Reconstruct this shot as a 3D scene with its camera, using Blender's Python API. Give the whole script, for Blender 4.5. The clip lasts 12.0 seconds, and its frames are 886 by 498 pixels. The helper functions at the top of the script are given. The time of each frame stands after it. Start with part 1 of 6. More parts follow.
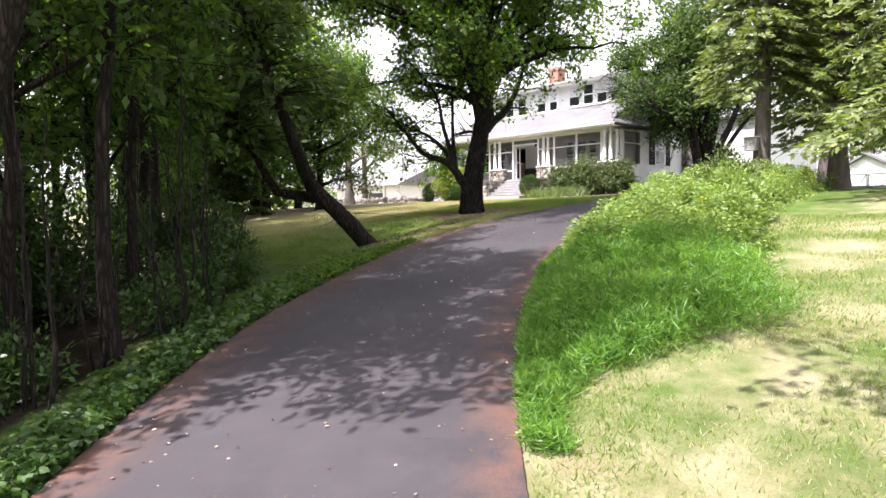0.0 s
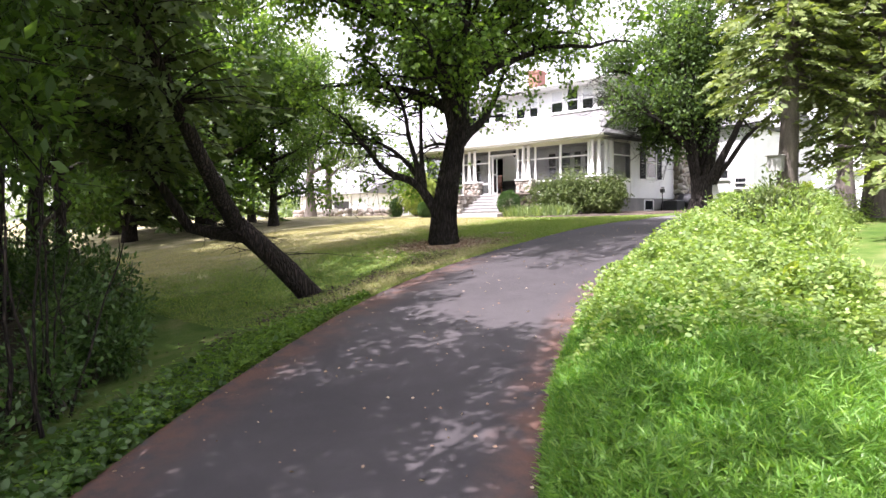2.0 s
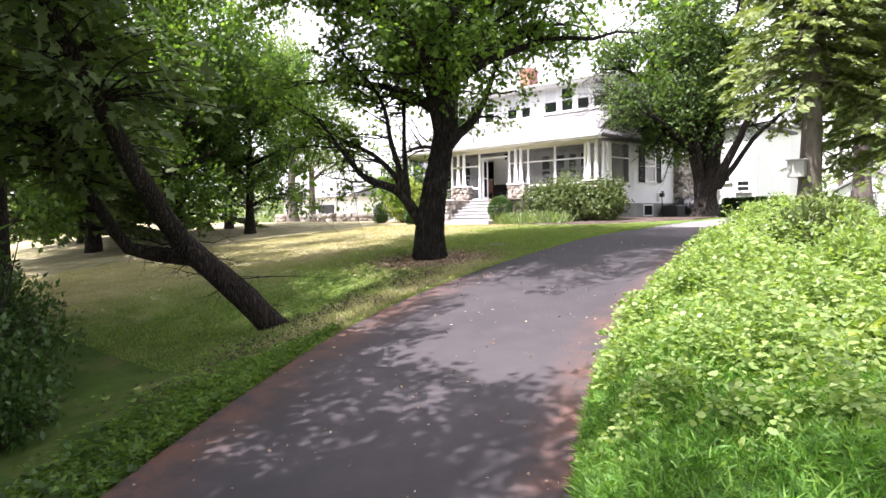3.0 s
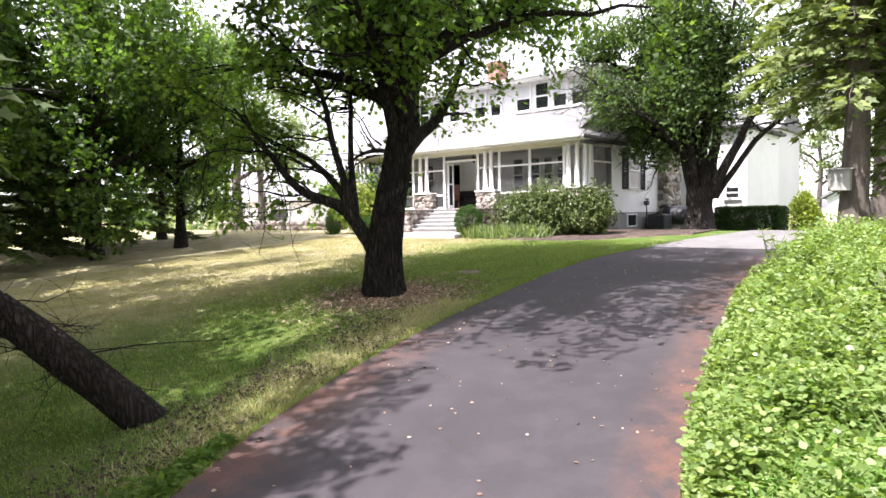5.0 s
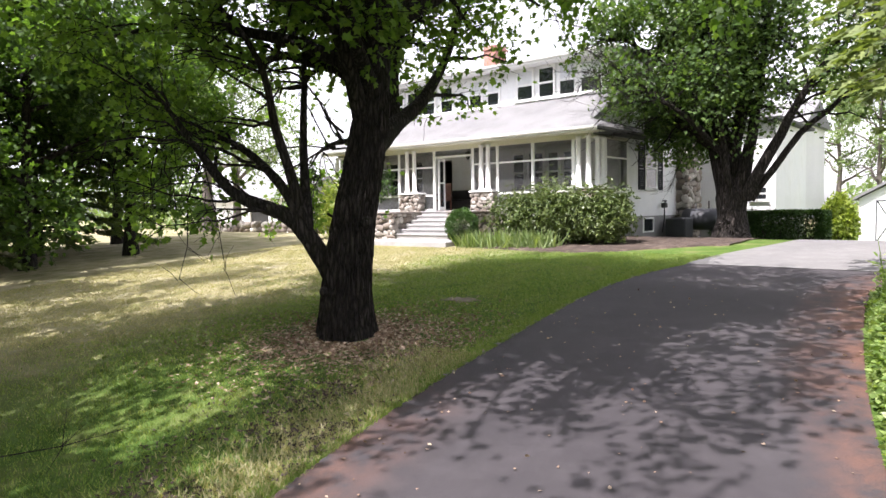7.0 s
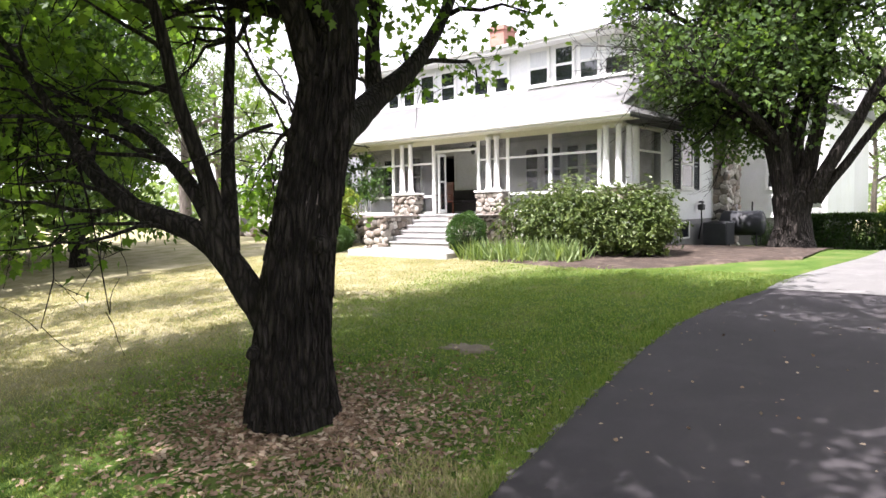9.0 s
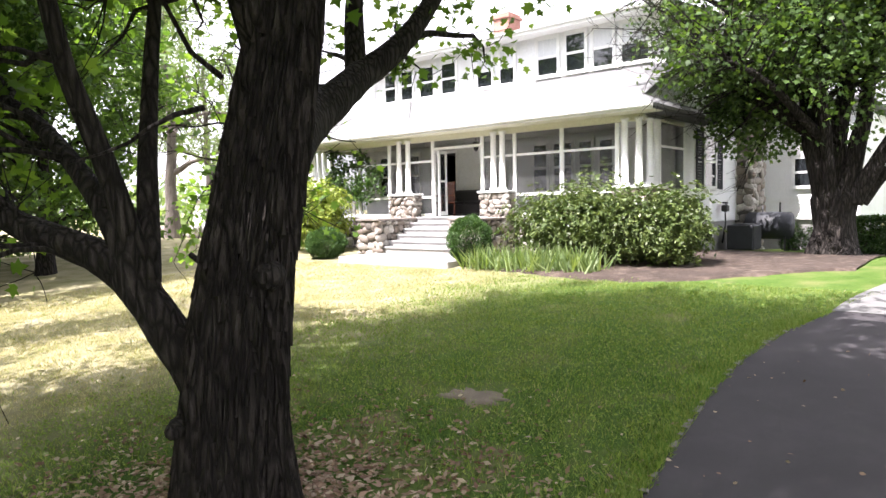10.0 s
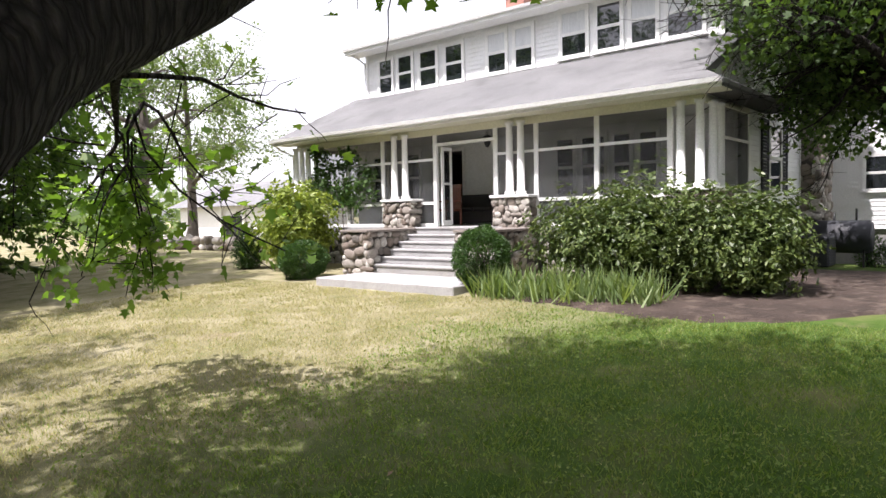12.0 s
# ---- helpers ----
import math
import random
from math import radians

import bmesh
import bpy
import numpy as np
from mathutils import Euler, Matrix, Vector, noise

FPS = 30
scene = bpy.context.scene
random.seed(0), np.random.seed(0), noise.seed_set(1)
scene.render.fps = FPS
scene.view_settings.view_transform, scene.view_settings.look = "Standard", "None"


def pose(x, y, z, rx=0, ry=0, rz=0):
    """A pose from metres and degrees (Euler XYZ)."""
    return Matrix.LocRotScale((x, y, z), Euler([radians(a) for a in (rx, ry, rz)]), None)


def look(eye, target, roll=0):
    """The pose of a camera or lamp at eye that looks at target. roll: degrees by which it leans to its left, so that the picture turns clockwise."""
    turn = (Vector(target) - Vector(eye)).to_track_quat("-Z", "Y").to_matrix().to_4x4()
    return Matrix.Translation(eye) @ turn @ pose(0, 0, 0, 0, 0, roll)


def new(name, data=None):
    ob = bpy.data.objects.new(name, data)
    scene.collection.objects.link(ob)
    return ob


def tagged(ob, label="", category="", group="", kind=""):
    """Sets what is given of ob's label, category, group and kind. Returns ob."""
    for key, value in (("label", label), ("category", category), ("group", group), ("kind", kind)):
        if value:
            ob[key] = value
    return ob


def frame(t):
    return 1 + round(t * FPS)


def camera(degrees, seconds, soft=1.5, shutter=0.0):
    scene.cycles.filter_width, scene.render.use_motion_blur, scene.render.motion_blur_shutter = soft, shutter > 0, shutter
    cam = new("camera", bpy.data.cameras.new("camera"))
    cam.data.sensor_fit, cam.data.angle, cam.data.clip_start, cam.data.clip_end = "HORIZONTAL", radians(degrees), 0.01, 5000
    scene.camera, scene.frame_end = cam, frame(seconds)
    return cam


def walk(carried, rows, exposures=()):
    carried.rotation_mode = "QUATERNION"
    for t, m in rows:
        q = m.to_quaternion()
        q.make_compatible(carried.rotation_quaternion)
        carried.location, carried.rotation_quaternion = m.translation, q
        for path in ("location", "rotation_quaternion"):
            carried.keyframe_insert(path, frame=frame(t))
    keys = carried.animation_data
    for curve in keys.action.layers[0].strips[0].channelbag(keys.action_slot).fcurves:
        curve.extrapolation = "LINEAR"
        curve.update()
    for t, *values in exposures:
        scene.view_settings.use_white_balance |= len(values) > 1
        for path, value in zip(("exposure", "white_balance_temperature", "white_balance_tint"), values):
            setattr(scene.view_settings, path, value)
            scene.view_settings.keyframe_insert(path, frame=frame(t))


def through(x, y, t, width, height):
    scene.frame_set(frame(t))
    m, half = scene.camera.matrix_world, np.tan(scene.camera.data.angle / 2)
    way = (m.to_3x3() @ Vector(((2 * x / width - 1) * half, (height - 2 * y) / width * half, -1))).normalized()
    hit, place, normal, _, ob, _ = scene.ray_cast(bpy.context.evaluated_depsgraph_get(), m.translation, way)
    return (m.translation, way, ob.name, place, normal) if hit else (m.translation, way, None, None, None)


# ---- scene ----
cam = camera(66.3, 12.0)
PATH = [
    (0, (19.137, -29.948, -0.879), (17.684, -28.578, -0.981), -1),
    (0.5, (18.444, -29.207, -0.657), (16.996, -27.831, -0.757), -1),
    (1, (17.738, -28.507, -0.43), (16.303, -27.117, -0.529), -0.9),
    (1.5, (17.052, -27.767, -0.234), (15.636, -26.358, -0.335), -0.9),
    (2, (16.332, -27.057, -0.045), (14.937, -25.627, -0.144), -0.8),
    (2.5, (15.643, -26.286, 0.092), (14.259, -24.845, -0.005), -0.9),
    (3, (15.012, -25.557, 0.237), (13.639, -24.106, 0.139), -1),
    (3.2, (14.763, -25.29, 0.295), (13.401, -23.828, 0.195), -1.1),
    (5, (12.486, -22.718, 0.725), (11.195, -21.194, 0.623), -1.1),
    (5.5, (11.886, -21.997, 0.764), (10.61, -20.46, 0.66), -1.2),
    (6, (11.413, -21.286, 0.865), (10.141, -19.746, 0.757), -0.9),
    (6.5, (10.785, -20.559, 0.954), (9.514, -19.019, 0.841), -0.8),
    (7, (10.219, -19.833, 0.963), (8.944, -18.296, 0.851), -0.9),
    (9, (7.926, -17.007, 1.114), (6.647, -15.474, 0.998), -1),
    (9.5, (7.343, -16.285, 1.164), (6.062, -14.754, 1.047), -1.1),
    (10, (6.751, -15.587, 1.236), (5.471, -14.056, 1.114), -1.1),
    (10.5, (6.216, -14.88, 1.21), (4.933, -13.35, 1.096), -1.1),
    (11, (5.67, -14.226, 1.221), (4.385, -12.698, 1.108), -1.2),
    (11.5, (5.031, -13.479, 1.245), (3.744, -11.952, 1.137), -1.1),
    (12, (4.433, -12.78, 1.27), (3.141, -11.257, 1.168), -1.2),
]
EXPOSURES = [(0, 1.3, 6350, 23), (1.5, 1.6, 6350, 25), (2.5, 1.65, 6350, 24), (5.5, 1.4, 6350, 22), (7, 1.2, 6350, 20), (9.5, 1.6, 6350, 20), (10.5, 1.75, 6350, 20), (11.2, 1.6, 6350, 20), (11.6, 1.3, 6350, 20), (12, 0.75, 6350, 20)]
walk(cam, [(t, look(eye, target, roll)) for t, eye, target, roll in PATH], EXPOSURES)

# a light haze-free summer midday: clear sky and one high sun
SUN_FROM = Vector((-0.22, -0.90, 1.70)).normalized()
world = bpy.data.worlds.new("sky")
scene.world = world
world.use_nodes = True
wn = world.node_tree
sky = wn.nodes.new("ShaderNodeTexSky")
sky.sky_type, sky.sun_disc = "NISHITA", False
sky.sun_elevation = math.asin(SUN_FROM.z)
sky.sun_rotation = math.atan2(SUN_FROM.x, SUN_FROM.y)
sky.air_density, sky.dust_density, sky.ozone_density = 1.0, 2.0, 1.0
pale = wn.nodes.new("ShaderNodeHueSaturation")  # a milky summer sky
pale.inputs["Saturation"].default_value, pale.inputs["Value"].default_value = 0.15, 1.4
wn.links.new(sky.outputs[0], pale.inputs["Color"])
wn.links.new(pale.outputs[0], wn.nodes["Background"].inputs[0])
wn.nodes["Background"].inputs[1].default_value = 0.15
sun = new("sun", bpy.data.lights.new("sun", "SUN"))
sun.data.energy, sun.data.angle, sun.data.color = 5.0, radians(0.53), (1.0, 0.965, 0.91)
sun.matrix_world = look(SUN_FROM * 50, (0, 0, 0))


# ---- materials ----
def mat(name, build):
    m = bpy.data.materials.new(name)
    m.use_nodes = True
    build(m.node_tree, m.node_tree.nodes["Principled BSDF"])
    return m


def add(nt, kind, **kw):
    n = nt.nodes.new("ShaderNode" + kind)
    for k, v in kw.items():
        n.inputs[k.replace("_", " ")].default_value = v
    return n


def ramp(nt, fac, stops):
    r = nt.nodes.new("ShaderNodeValToRGB")
    e = r.color_ramp.elements
    while len(e) < len(stops):
        e.new(0.5)
    for el, (p, c) in zip(e, stops):
        el.position, el.color = p, (*c, 1)
    nt.links.new(fac, r.inputs[0])
    return r.outputs[0]


def coords(nt, scale=(1, 1, 1)):
    tc = nt.nodes.new("ShaderNodeTexCoord")
    mp = nt.nodes.new("ShaderNodeMapping")
    mp.inputs["Scale"].default_value = scale
    nt.links.new(tc.outputs["Object"], mp.inputs[0])
    return mp.outputs[0]


def noise_of(nt, vec, scale, detail=4.0, rough=0.55):
    n = nt.nodes.new("ShaderNodeTexNoise")
    n.inputs["Scale"].default_value, n.inputs["Detail"].default_value, n.inputs["Roughness"].default_value = scale, detail, rough
    nt.links.new(vec, n.inputs["Vector"])
    return n.outputs["Fac"]


def mix(nt, fac, a, b, mode="MIX"):
    m = nt.nodes.new("ShaderNodeMix")
    m.data_type, m.blend_type = "RGBA", mode
    for sock, v in ((m.inputs[0], fac), (m.inputs[6], a), (m.inputs[7], b)):
        if isinstance(v, (int, float)):
            sock.default_value = v
        elif isinstance(v, tuple):
            sock.default_value = (*v, 1)
        else:
            nt.links.new(v, sock)
    return m.outputs[2]


def bump(nt, bsdf, height, strength=0.3, dist=0.02):
    b = nt.nodes.new("ShaderNodeBump")
    b.inputs["Strength"].default_value, b.inputs["Distance"].default_value = strength, dist
    nt.links.new(height, b.inputs["Height"])
    nt.links.new(b.outputs[0], bsdf.inputs["Normal"])


def grainy(name, c0, c1, big=0.6, fine=20, rough=0.8, bumps=0.3, dist=0.01, stretch=(1, 1, 1), dirt=None):
    """Two scales of variation between two colours, with fine relief."""
    def build(nt, b):
        v = coords(nt, stretch)
        a, f = noise_of(nt, v, big), noise_of(nt, v, fine, 6, 0.65)
        col = ramp(nt, a, [(0.3, c0), (0.7, c1)])
        dark = tuple(x * 0.72 for x in c0)
        col = mix(nt, ramp(nt, f, [(0.35, (0.55,) * 3), (0.65, (0, 0, 0))]), col, dark)
        if dirt:
            col = mix(nt, ramp(nt, noise_of(nt, v, big * 2.7, 5), [(0.52, (0, 0, 0)), (0.72, (0.6,) * 3)]), col, dirt)
        nt.links.new(col, b.inputs["Base Color"])
        b.inputs["Roughness"].default_value = rough
        bump(nt, b, f, bumps, dist)
    return mat(name, build)


def leafy(name, dark, mid, light, through=0.45, rough=0.5):
    """Leaves: each differs a little, and lets some light through."""
    def build(nt, b):
        g = nt.nodes.new("ShaderNodeNewGeometry")
        v = coords(nt)
        col = ramp(nt, g.outputs["Random Per Island"], [(0.0, dark), (0.55, mid), (1.0, light)])
        col = mix(nt, ramp(nt, noise_of(nt, v, 0.55, 3), [(0.35, (0.0,) * 3), (0.7, (0.6,) * 3)]), col, mix(nt, 0.5, col, light))
        nt.links.new(col, b.inputs["Base Color"])
        b.inputs["Roughness"].default_value = rough
        b.inputs["Specular IOR Level"].default_value = 0.35
        t = nt.nodes.new("ShaderNodeBsdfTranslucent")
        warm = mix(nt, 1.0, col, (1.5, 1.55, 0.55), "MULTIPLY")
        nt.links.new(warm, t.inputs[0])
        ms = nt.nodes.new("ShaderNodeMixShader")
        ms.inputs[0].default_value = through
        nt.links.new(b.outputs[0], ms.inputs[1])
        nt.links.new(t.outputs[0], ms.inputs[2])
        nt.links.new(ms.outputs[0], nt.nodes["Material Output"].inputs[0])
    return mat(name, build)


def ground_mat():
    def build(nt, b):
        v = coords(nt)
        a, m, f = noise_of(nt, v, 0.16, 4), noise_of(nt, v, 1.3, 5, 0.6), noise_of(nt, v, 45, 6, 0.7)
        grass = ramp(nt, m, [(0.25, (0.05, 0.105, 0.018)), (0.5, (0.095, 0.155, 0.034)), (0.75, (0.20, 0.20, 0.085))])
        straw = ramp(nt, m, [(0.3, (0.20, 0.20, 0.085)), (0.5, (0.32, 0.285, 0.17)), (0.7, (0.43, 0.385, 0.265))])
        # the open lawn to the west, and the bank east of the drive, are dried out
        sep = nt.nodes.new("ShaderNodeSeparateXYZ")
        nt.links.new(v, sep.inputs[0])
        def edge(sock, lo, hi):
            r = nt.nodes.new("ShaderNodeMapRange")
            r.inputs["From Min"].default_value, r.inputs["From Max"].default_value = lo, hi
            r.interpolation_type = "SMOOTHSTEP"
            nt.links.new(sock, r.inputs[0])
            return r.outputs[0]
        wob = nt.nodes.new("ShaderNodeMath")
        wob.operation = "MULTIPLY_ADD"
        wob.inputs[1].default_value, wob.inputs[2].default_value = 5.0, -2.5
        nt.links.new(a, wob.inputs[0])
        wx = nt.nodes.new("ShaderNodeMath")
        nt.links.new(sep.outputs[0], wx.inputs[0])
        nt.links.new(wob.outputs[0], wx.inputs[1])
        west, east = edge(wx.outputs[0], 1.5, -2.5), edge(wx.outputs[0], 13.0, 15.5)
        tufts = ramp(nt, noise_of(nt, v, 0.9, 5, 0.65), [(0.36, (0.05,) * 3), (0.56, (0.85,) * 3)])
        me_ = nt.nodes.new("ShaderNodeMath")
        me_.operation = "MULTIPLY"
        nt.links.new(east, me_.inputs[0])
        nt.links.new(tufts, me_.inputs[1])
        east = me_.outputs[0]
        both = nt.nodes.new("ShaderNodeMath")
        both.operation = "MAXIMUM"
        nt.links.new(west, both.inputs[0])
        nt.links.new(east, both.inputs[1])
        col = mix(nt, both.outputs[0], grass, straw)
        # rotted leaf litter on the wood's floor, its colour darkened for the shade there, south of a line from the
        # drive to the lawn's edge
        line = nt.nodes.new("ShaderNodeMath")
        line.operation = "SUBTRACT"
        line.inputs[1].default_value = 5.5
        nt.links.new(sep.outputs[0], line.inputs[0])
        bend_ = nt.nodes.new("ShaderNodeMath")
        bend_.operation = "MAXIMUM"
        bend_.inputs[1].default_value = 0.0
        nt.links.new(line.outputs[0], bend_.inputs[0])
        depth = nt.nodes.new("ShaderNodeMath")
        nt.links.new(sep.outputs[1], depth.inputs[0])
        nt.links.new(bend_.outputs[0], depth.inputs[1])
        ragged = nt.nodes.new("ShaderNodeMath")
        ragged.operation = "MULTIPLY_ADD"
        ragged.inputs[1].default_value = 2.4
        nt.links.new(m, ragged.inputs[0])
        nt.links.new(depth.outputs[0], ragged.inputs[2])
        shaded_humus = ramp(nt, noise_of(nt, v, 9, 6, 0.65), [(0.3, (0.014, 0.011, 0.008)), (0.55, (0.035, 0.026, 0.018)), (0.75, (0.075, 0.055, 0.038))])
        forest = nt.nodes.new("ShaderNodeMath")
        forest.operation = "MULTIPLY"
        nt.links.new(edge(ragged.outputs[0], -21.4, -22.4), forest.inputs[0])
        nt.links.new(edge(sep.outputs[0], 14.0, 13.0), forest.inputs[1])
        col = mix(nt, forest.outputs[0], col, shaded_humus)
        soil = ramp(nt, noise_of(nt, v, 0.75, 5, 0.6), [(0.62, (0, 0, 0)), (0.74, (0.8,) * 3)])
        col = mix(nt, soil, col, (0.30, 0.235, 0.15))
        col = mix(nt, ramp(nt, f, [(0.3, (0.6,) * 3), (0.7, (0, 0, 0))]), col, mix(nt, 1.0, col, (0.45, 0.5, 0.4), "MULTIPLY"))
        nt.links.new(col, b.inputs["Base Color"])
        b.inputs["Roughness"].default_value = 0.95
        b.inputs["Specular IOR Level"].default_value = 0.1
        bump(nt, b, f, 0.7, 0.04)
    return mat("lawn", build)


def asphalt_mat(name, c0, c1, litter):
    def build(nt, b):
        v = coords(nt)
        a, m, f = noise_of(nt, v, 0.35, 4), noise_of(nt, v, 2.6, 6, 0.65), noise_of(nt, v, 120, 4, 0.7)
        col = ramp(nt, a, [(0.3, c0), (0.7, c1)])
        col = mix(nt, ramp(nt, m, [(0.45, (0,) * 3), (0.75, (0.45,) * 3)]), col, tuple(x * 1.5 for x in c1))
        if litter:
            # rusty needle litter lies along the margins, where the strip's own u runs to 0 and 1
            at = nt.nodes.new("ShaderNodeAttribute")
            at.attribute_name = "margin"
            mm = nt.nodes.new("ShaderNodeMath")
            mm.operation = "MULTIPLY"
            nt.links.new(at.outputs["Fac"], mm.inputs[0])
            nt.links.new(ramp(nt, m, [(0.36, (0,) * 3), (0.6, (1,) * 3)]), mm.inputs[1])
            col = mix(nt, mm.outputs[0], col, ramp(nt, f, [(0.3, (0.075, 0.030, 0.019)), (0.7, (0.18, 0.088, 0.06))]))
        col = mix(nt, ramp(nt, f, [(0.3, (0.5,) * 3), (0.62, (0,) * 3)]), col, tuple(x * 0.5 for x in c0))
        nt.links.new(col, b.inputs["Base Color"])
        b.inputs["Roughness"].default_value = 0.85
        bump(nt, b, f, 0.5, 0.008)
    return mat(name, build)


def glass_mat(name, tint, rough=0.03):
    def build(nt, b):
        b.inputs["Base Color"].default_value = (*tint, 1)
        b.inputs["Roughness"].default_value = rough
        b.inputs["Specular IOR Level"].default_value = 0.9
        v = coords(nt)
        bump(nt, b, noise_of(nt, v, 2.2, 2), 0.05, 0.02)
    return mat(name, build)


def screen_mat():
    """Insect screen: a grey mesh too fine to see, so part of the light goes straight through."""
    def build(nt, b):
        b.inputs["Base Color"].default_value = (0.055, 0.057, 0.06, 1)
        b.inputs["Roughness"].default_value = 0.7
        tr = nt.nodes.new("ShaderNodeBsdfTransparent")
        ms = nt.nodes.new("ShaderNodeMixShader")
        v = coords(nt)
        nt.links.new(ramp(nt, noise_of(nt, v, 1.1, 3), [(0.3, (0.28,) * 3), (0.7, (0.40,) * 3)]), ms.inputs[0])
        nt.links.new(tr.outputs[0], ms.inputs[1])
        nt.links.new(b.outputs[0], ms.inputs[2])
        nt.links.new(ms.outputs[0], nt.nodes["Material Output"].inputs[0])
    return mat("insect_screen", build)


def bark_mat(name, crack, mid, ridge):
    """Furrowed bark: long upright plates with dark cracks between them, paler ridges and darker blotches."""
    def build(nt, b):
        v = coords(nt, (1, 1, 0.17))
        warp = nt.nodes.new("ShaderNodeVectorMath")
        warp.operation = "MULTIPLY_ADD"
        nz = nt.nodes.new("ShaderNodeTexNoise")
        nz.inputs["Scale"].default_value, nz.inputs["Detail"].default_value = 7.0, 4.0
        nt.links.new(v, nz.inputs["Vector"])
        warp.inputs[1].default_value = (0.09, 0.09, 0.09)
        nt.links.new(nz.outputs["Color"], warp.inputs[0])
        nt.links.new(v, warp.inputs[2])
        vo = nt.nodes.new("ShaderNodeTexVoronoi")
        vo.feature = "DISTANCE_TO_EDGE"
        vo.inputs["Scale"].default_value = 17.0
        nt.links.new(warp.outputs[0], vo.inputs["Vector"])
        plate = ramp(nt, vo.outputs["Distance"], [(0.02, (0,) * 3), (0.32, (1,) * 3)])
        grain = noise_of(nt, coords(nt, (1, 1, 0.3)), 60, 6, 0.7)
        blotch = noise_of(nt, coords(nt), 2.2, 4)
        body = mix(nt, ramp(nt, grain, [(0.35, (0,) * 3), (0.7, (1,) * 3)]), mid, ridge)
        body = mix(nt, ramp(nt, blotch, [(0.45, (0,) * 3), (0.7, (0.7,) * 3)]), body, tuple(x * 0.55 for x in mid))
        nt.links.new(mix(nt, plate, crack, body), b.inputs["Base Color"])
        b.inputs["Roughness"].default_value = 0.9
        b.inputs["Specular IOR Level"].default_value = 0.25
        h = mix(nt, 0.25, plate, grain)
        bump(nt, b, h, 1.0, 0.05)
    return mat(name, build)


M_LAWN = ground_mat()
M_DRIVE = asphalt_mat("asphalt_new", (0.030, 0.026, 0.030), (0.052, 0.046, 0.050), True)
M_APRON = asphalt_mat("asphalt_old", (0.13, 0.127, 0.127), (0.19, 0.185, 0.18), False)
M_KERB = grainy("edge_stone", (0.15, 0.14, 0.12), (0.24, 0.225, 0.20), 3, 30)
M_WHITE = grainy("white_paint", (0.78, 0.79, 0.80), (0.84, 0.84, 0.83), 0.8, 26, 0.55, 0.12, 0.004, dirt=(0.66, 0.66, 0.63))
M_TRIM = grainy("white_trim", (0.80, 0.80, 0.79), (0.85, 0.85, 0.83), 1.3, 30, 0.5, 0.1, 0.003)
M_CREAM = grainy("soffit_cream", (0.66, 0.65, 0.52), (0.74, 0.73, 0.60), 1.1, 24, 0.6, 0.1, 0.003)
M_ROOF = grainy("roof_shingle", (0.17, 0.17, 0.174), (0.26, 0.26, 0.26), 0.5, 40, 0.9, 0.5, 0.01, dirt=(0.12, 0.122, 0.12))
M_EDGE = grainy("dark_edge", (0.05, 0.05, 0.052), (0.08, 0.08, 0.08), 1, 30, 0.7)
M_BLUE = grainy("porch_ceiling", (0.62, 0.62, 0.58), (0.70, 0.70, 0.66), 1, 20, 0.6)
M_FLOORB = grainy("porch_floor_paint", (0.30, 0.30, 0.30), (0.38, 0.38, 0.37), 1, 20, 0.6, stretch=(1, 6, 1))
M_GLASS = glass_mat("window_glass", (0.018, 0.021, 0.024))
M_CURTAIN = grainy("curtain", (0.60, 0.62, 0.64), (0.74, 0.75, 0.76), 2, 14, 0.9, stretch=(8, 1, 1))
M_SHUT = grainy("shutter_paint", (0.008, 0.010, 0.015), (0.016, 0.018, 0.025), 2, 30, 0.8)
M_SCREEN = screen_mat()
M_STONE = grainy("field_stone", (0.26, 0.24, 0.21), (0.48, 0.45, 0.40), 2.5, 22, 0.85, 0.5, 0.02, dirt=(0.16, 0.15, 0.13))
M_MORTAR = grainy("mortar", (0.085, 0.078, 0.07), (0.14, 0.13, 0.115), 3, 40, 0.95, 0.5, 0.01)
M_CAP = grainy("stone_cap", (0.19, 0.165, 0.145), (0.29, 0.25, 0.22), 2, 30, 0.8)
M_CONC = grainy("concrete", (0.33, 0.325, 0.325), (0.44, 0.43, 0.425), 1.2, 36, 0.85, 0.3, 0.006, dirt=(0.25, 0.245, 0.235))
M_FOUND = grainy("foundation", (0.20, 0.20, 0.20), (0.30, 0.29, 0.28), 1.5, 26, 0.9, 0.4, 0.01)
M_BARK = bark_mat("maple_bark", (0.010, 0.008, 0.007), (0.033, 0.027, 0.023), (0.07, 0.061, 0.054))
M_BARK_C = grainy("conifer_bark", (0.085, 0.070, 0.060), (0.22, 0.19, 0.165), 1.4, 12, 0.95, 1.0, 0.04, (5, 5, 1.2))
M_BARK_D = bark_mat("dark_bark", (0.008, 0.006, 0.005), (0.030, 0.022, 0.018), (0.062, 0.047, 0.039))
M_SOIL = grainy("dry_soil", (0.15, 0.12, 0.09), (0.27, 0.22, 0.165), 4, 60, 0.95, 0.6, 0.01)
M_MULCH = grainy("mulch", (0.042, 0.028, 0.021), (0.10, 0.070, 0.055), 1.6, 50, 0.98, 0.9, 0.04, dirt=(0.22, 0.17, 0.13))
M_LEAF = leafy("maple_leaf", (0.050, 0.10, 0.02), (0.095, 0.18, 0.036), (0.18, 0.28, 0.065), 0.6)
M_LEAF_D = leafy("wood_leaf", (0.024, 0.052, 0.013), (0.05, 0.10, 0.023), (0.105, 0.185, 0.042), 0.55)
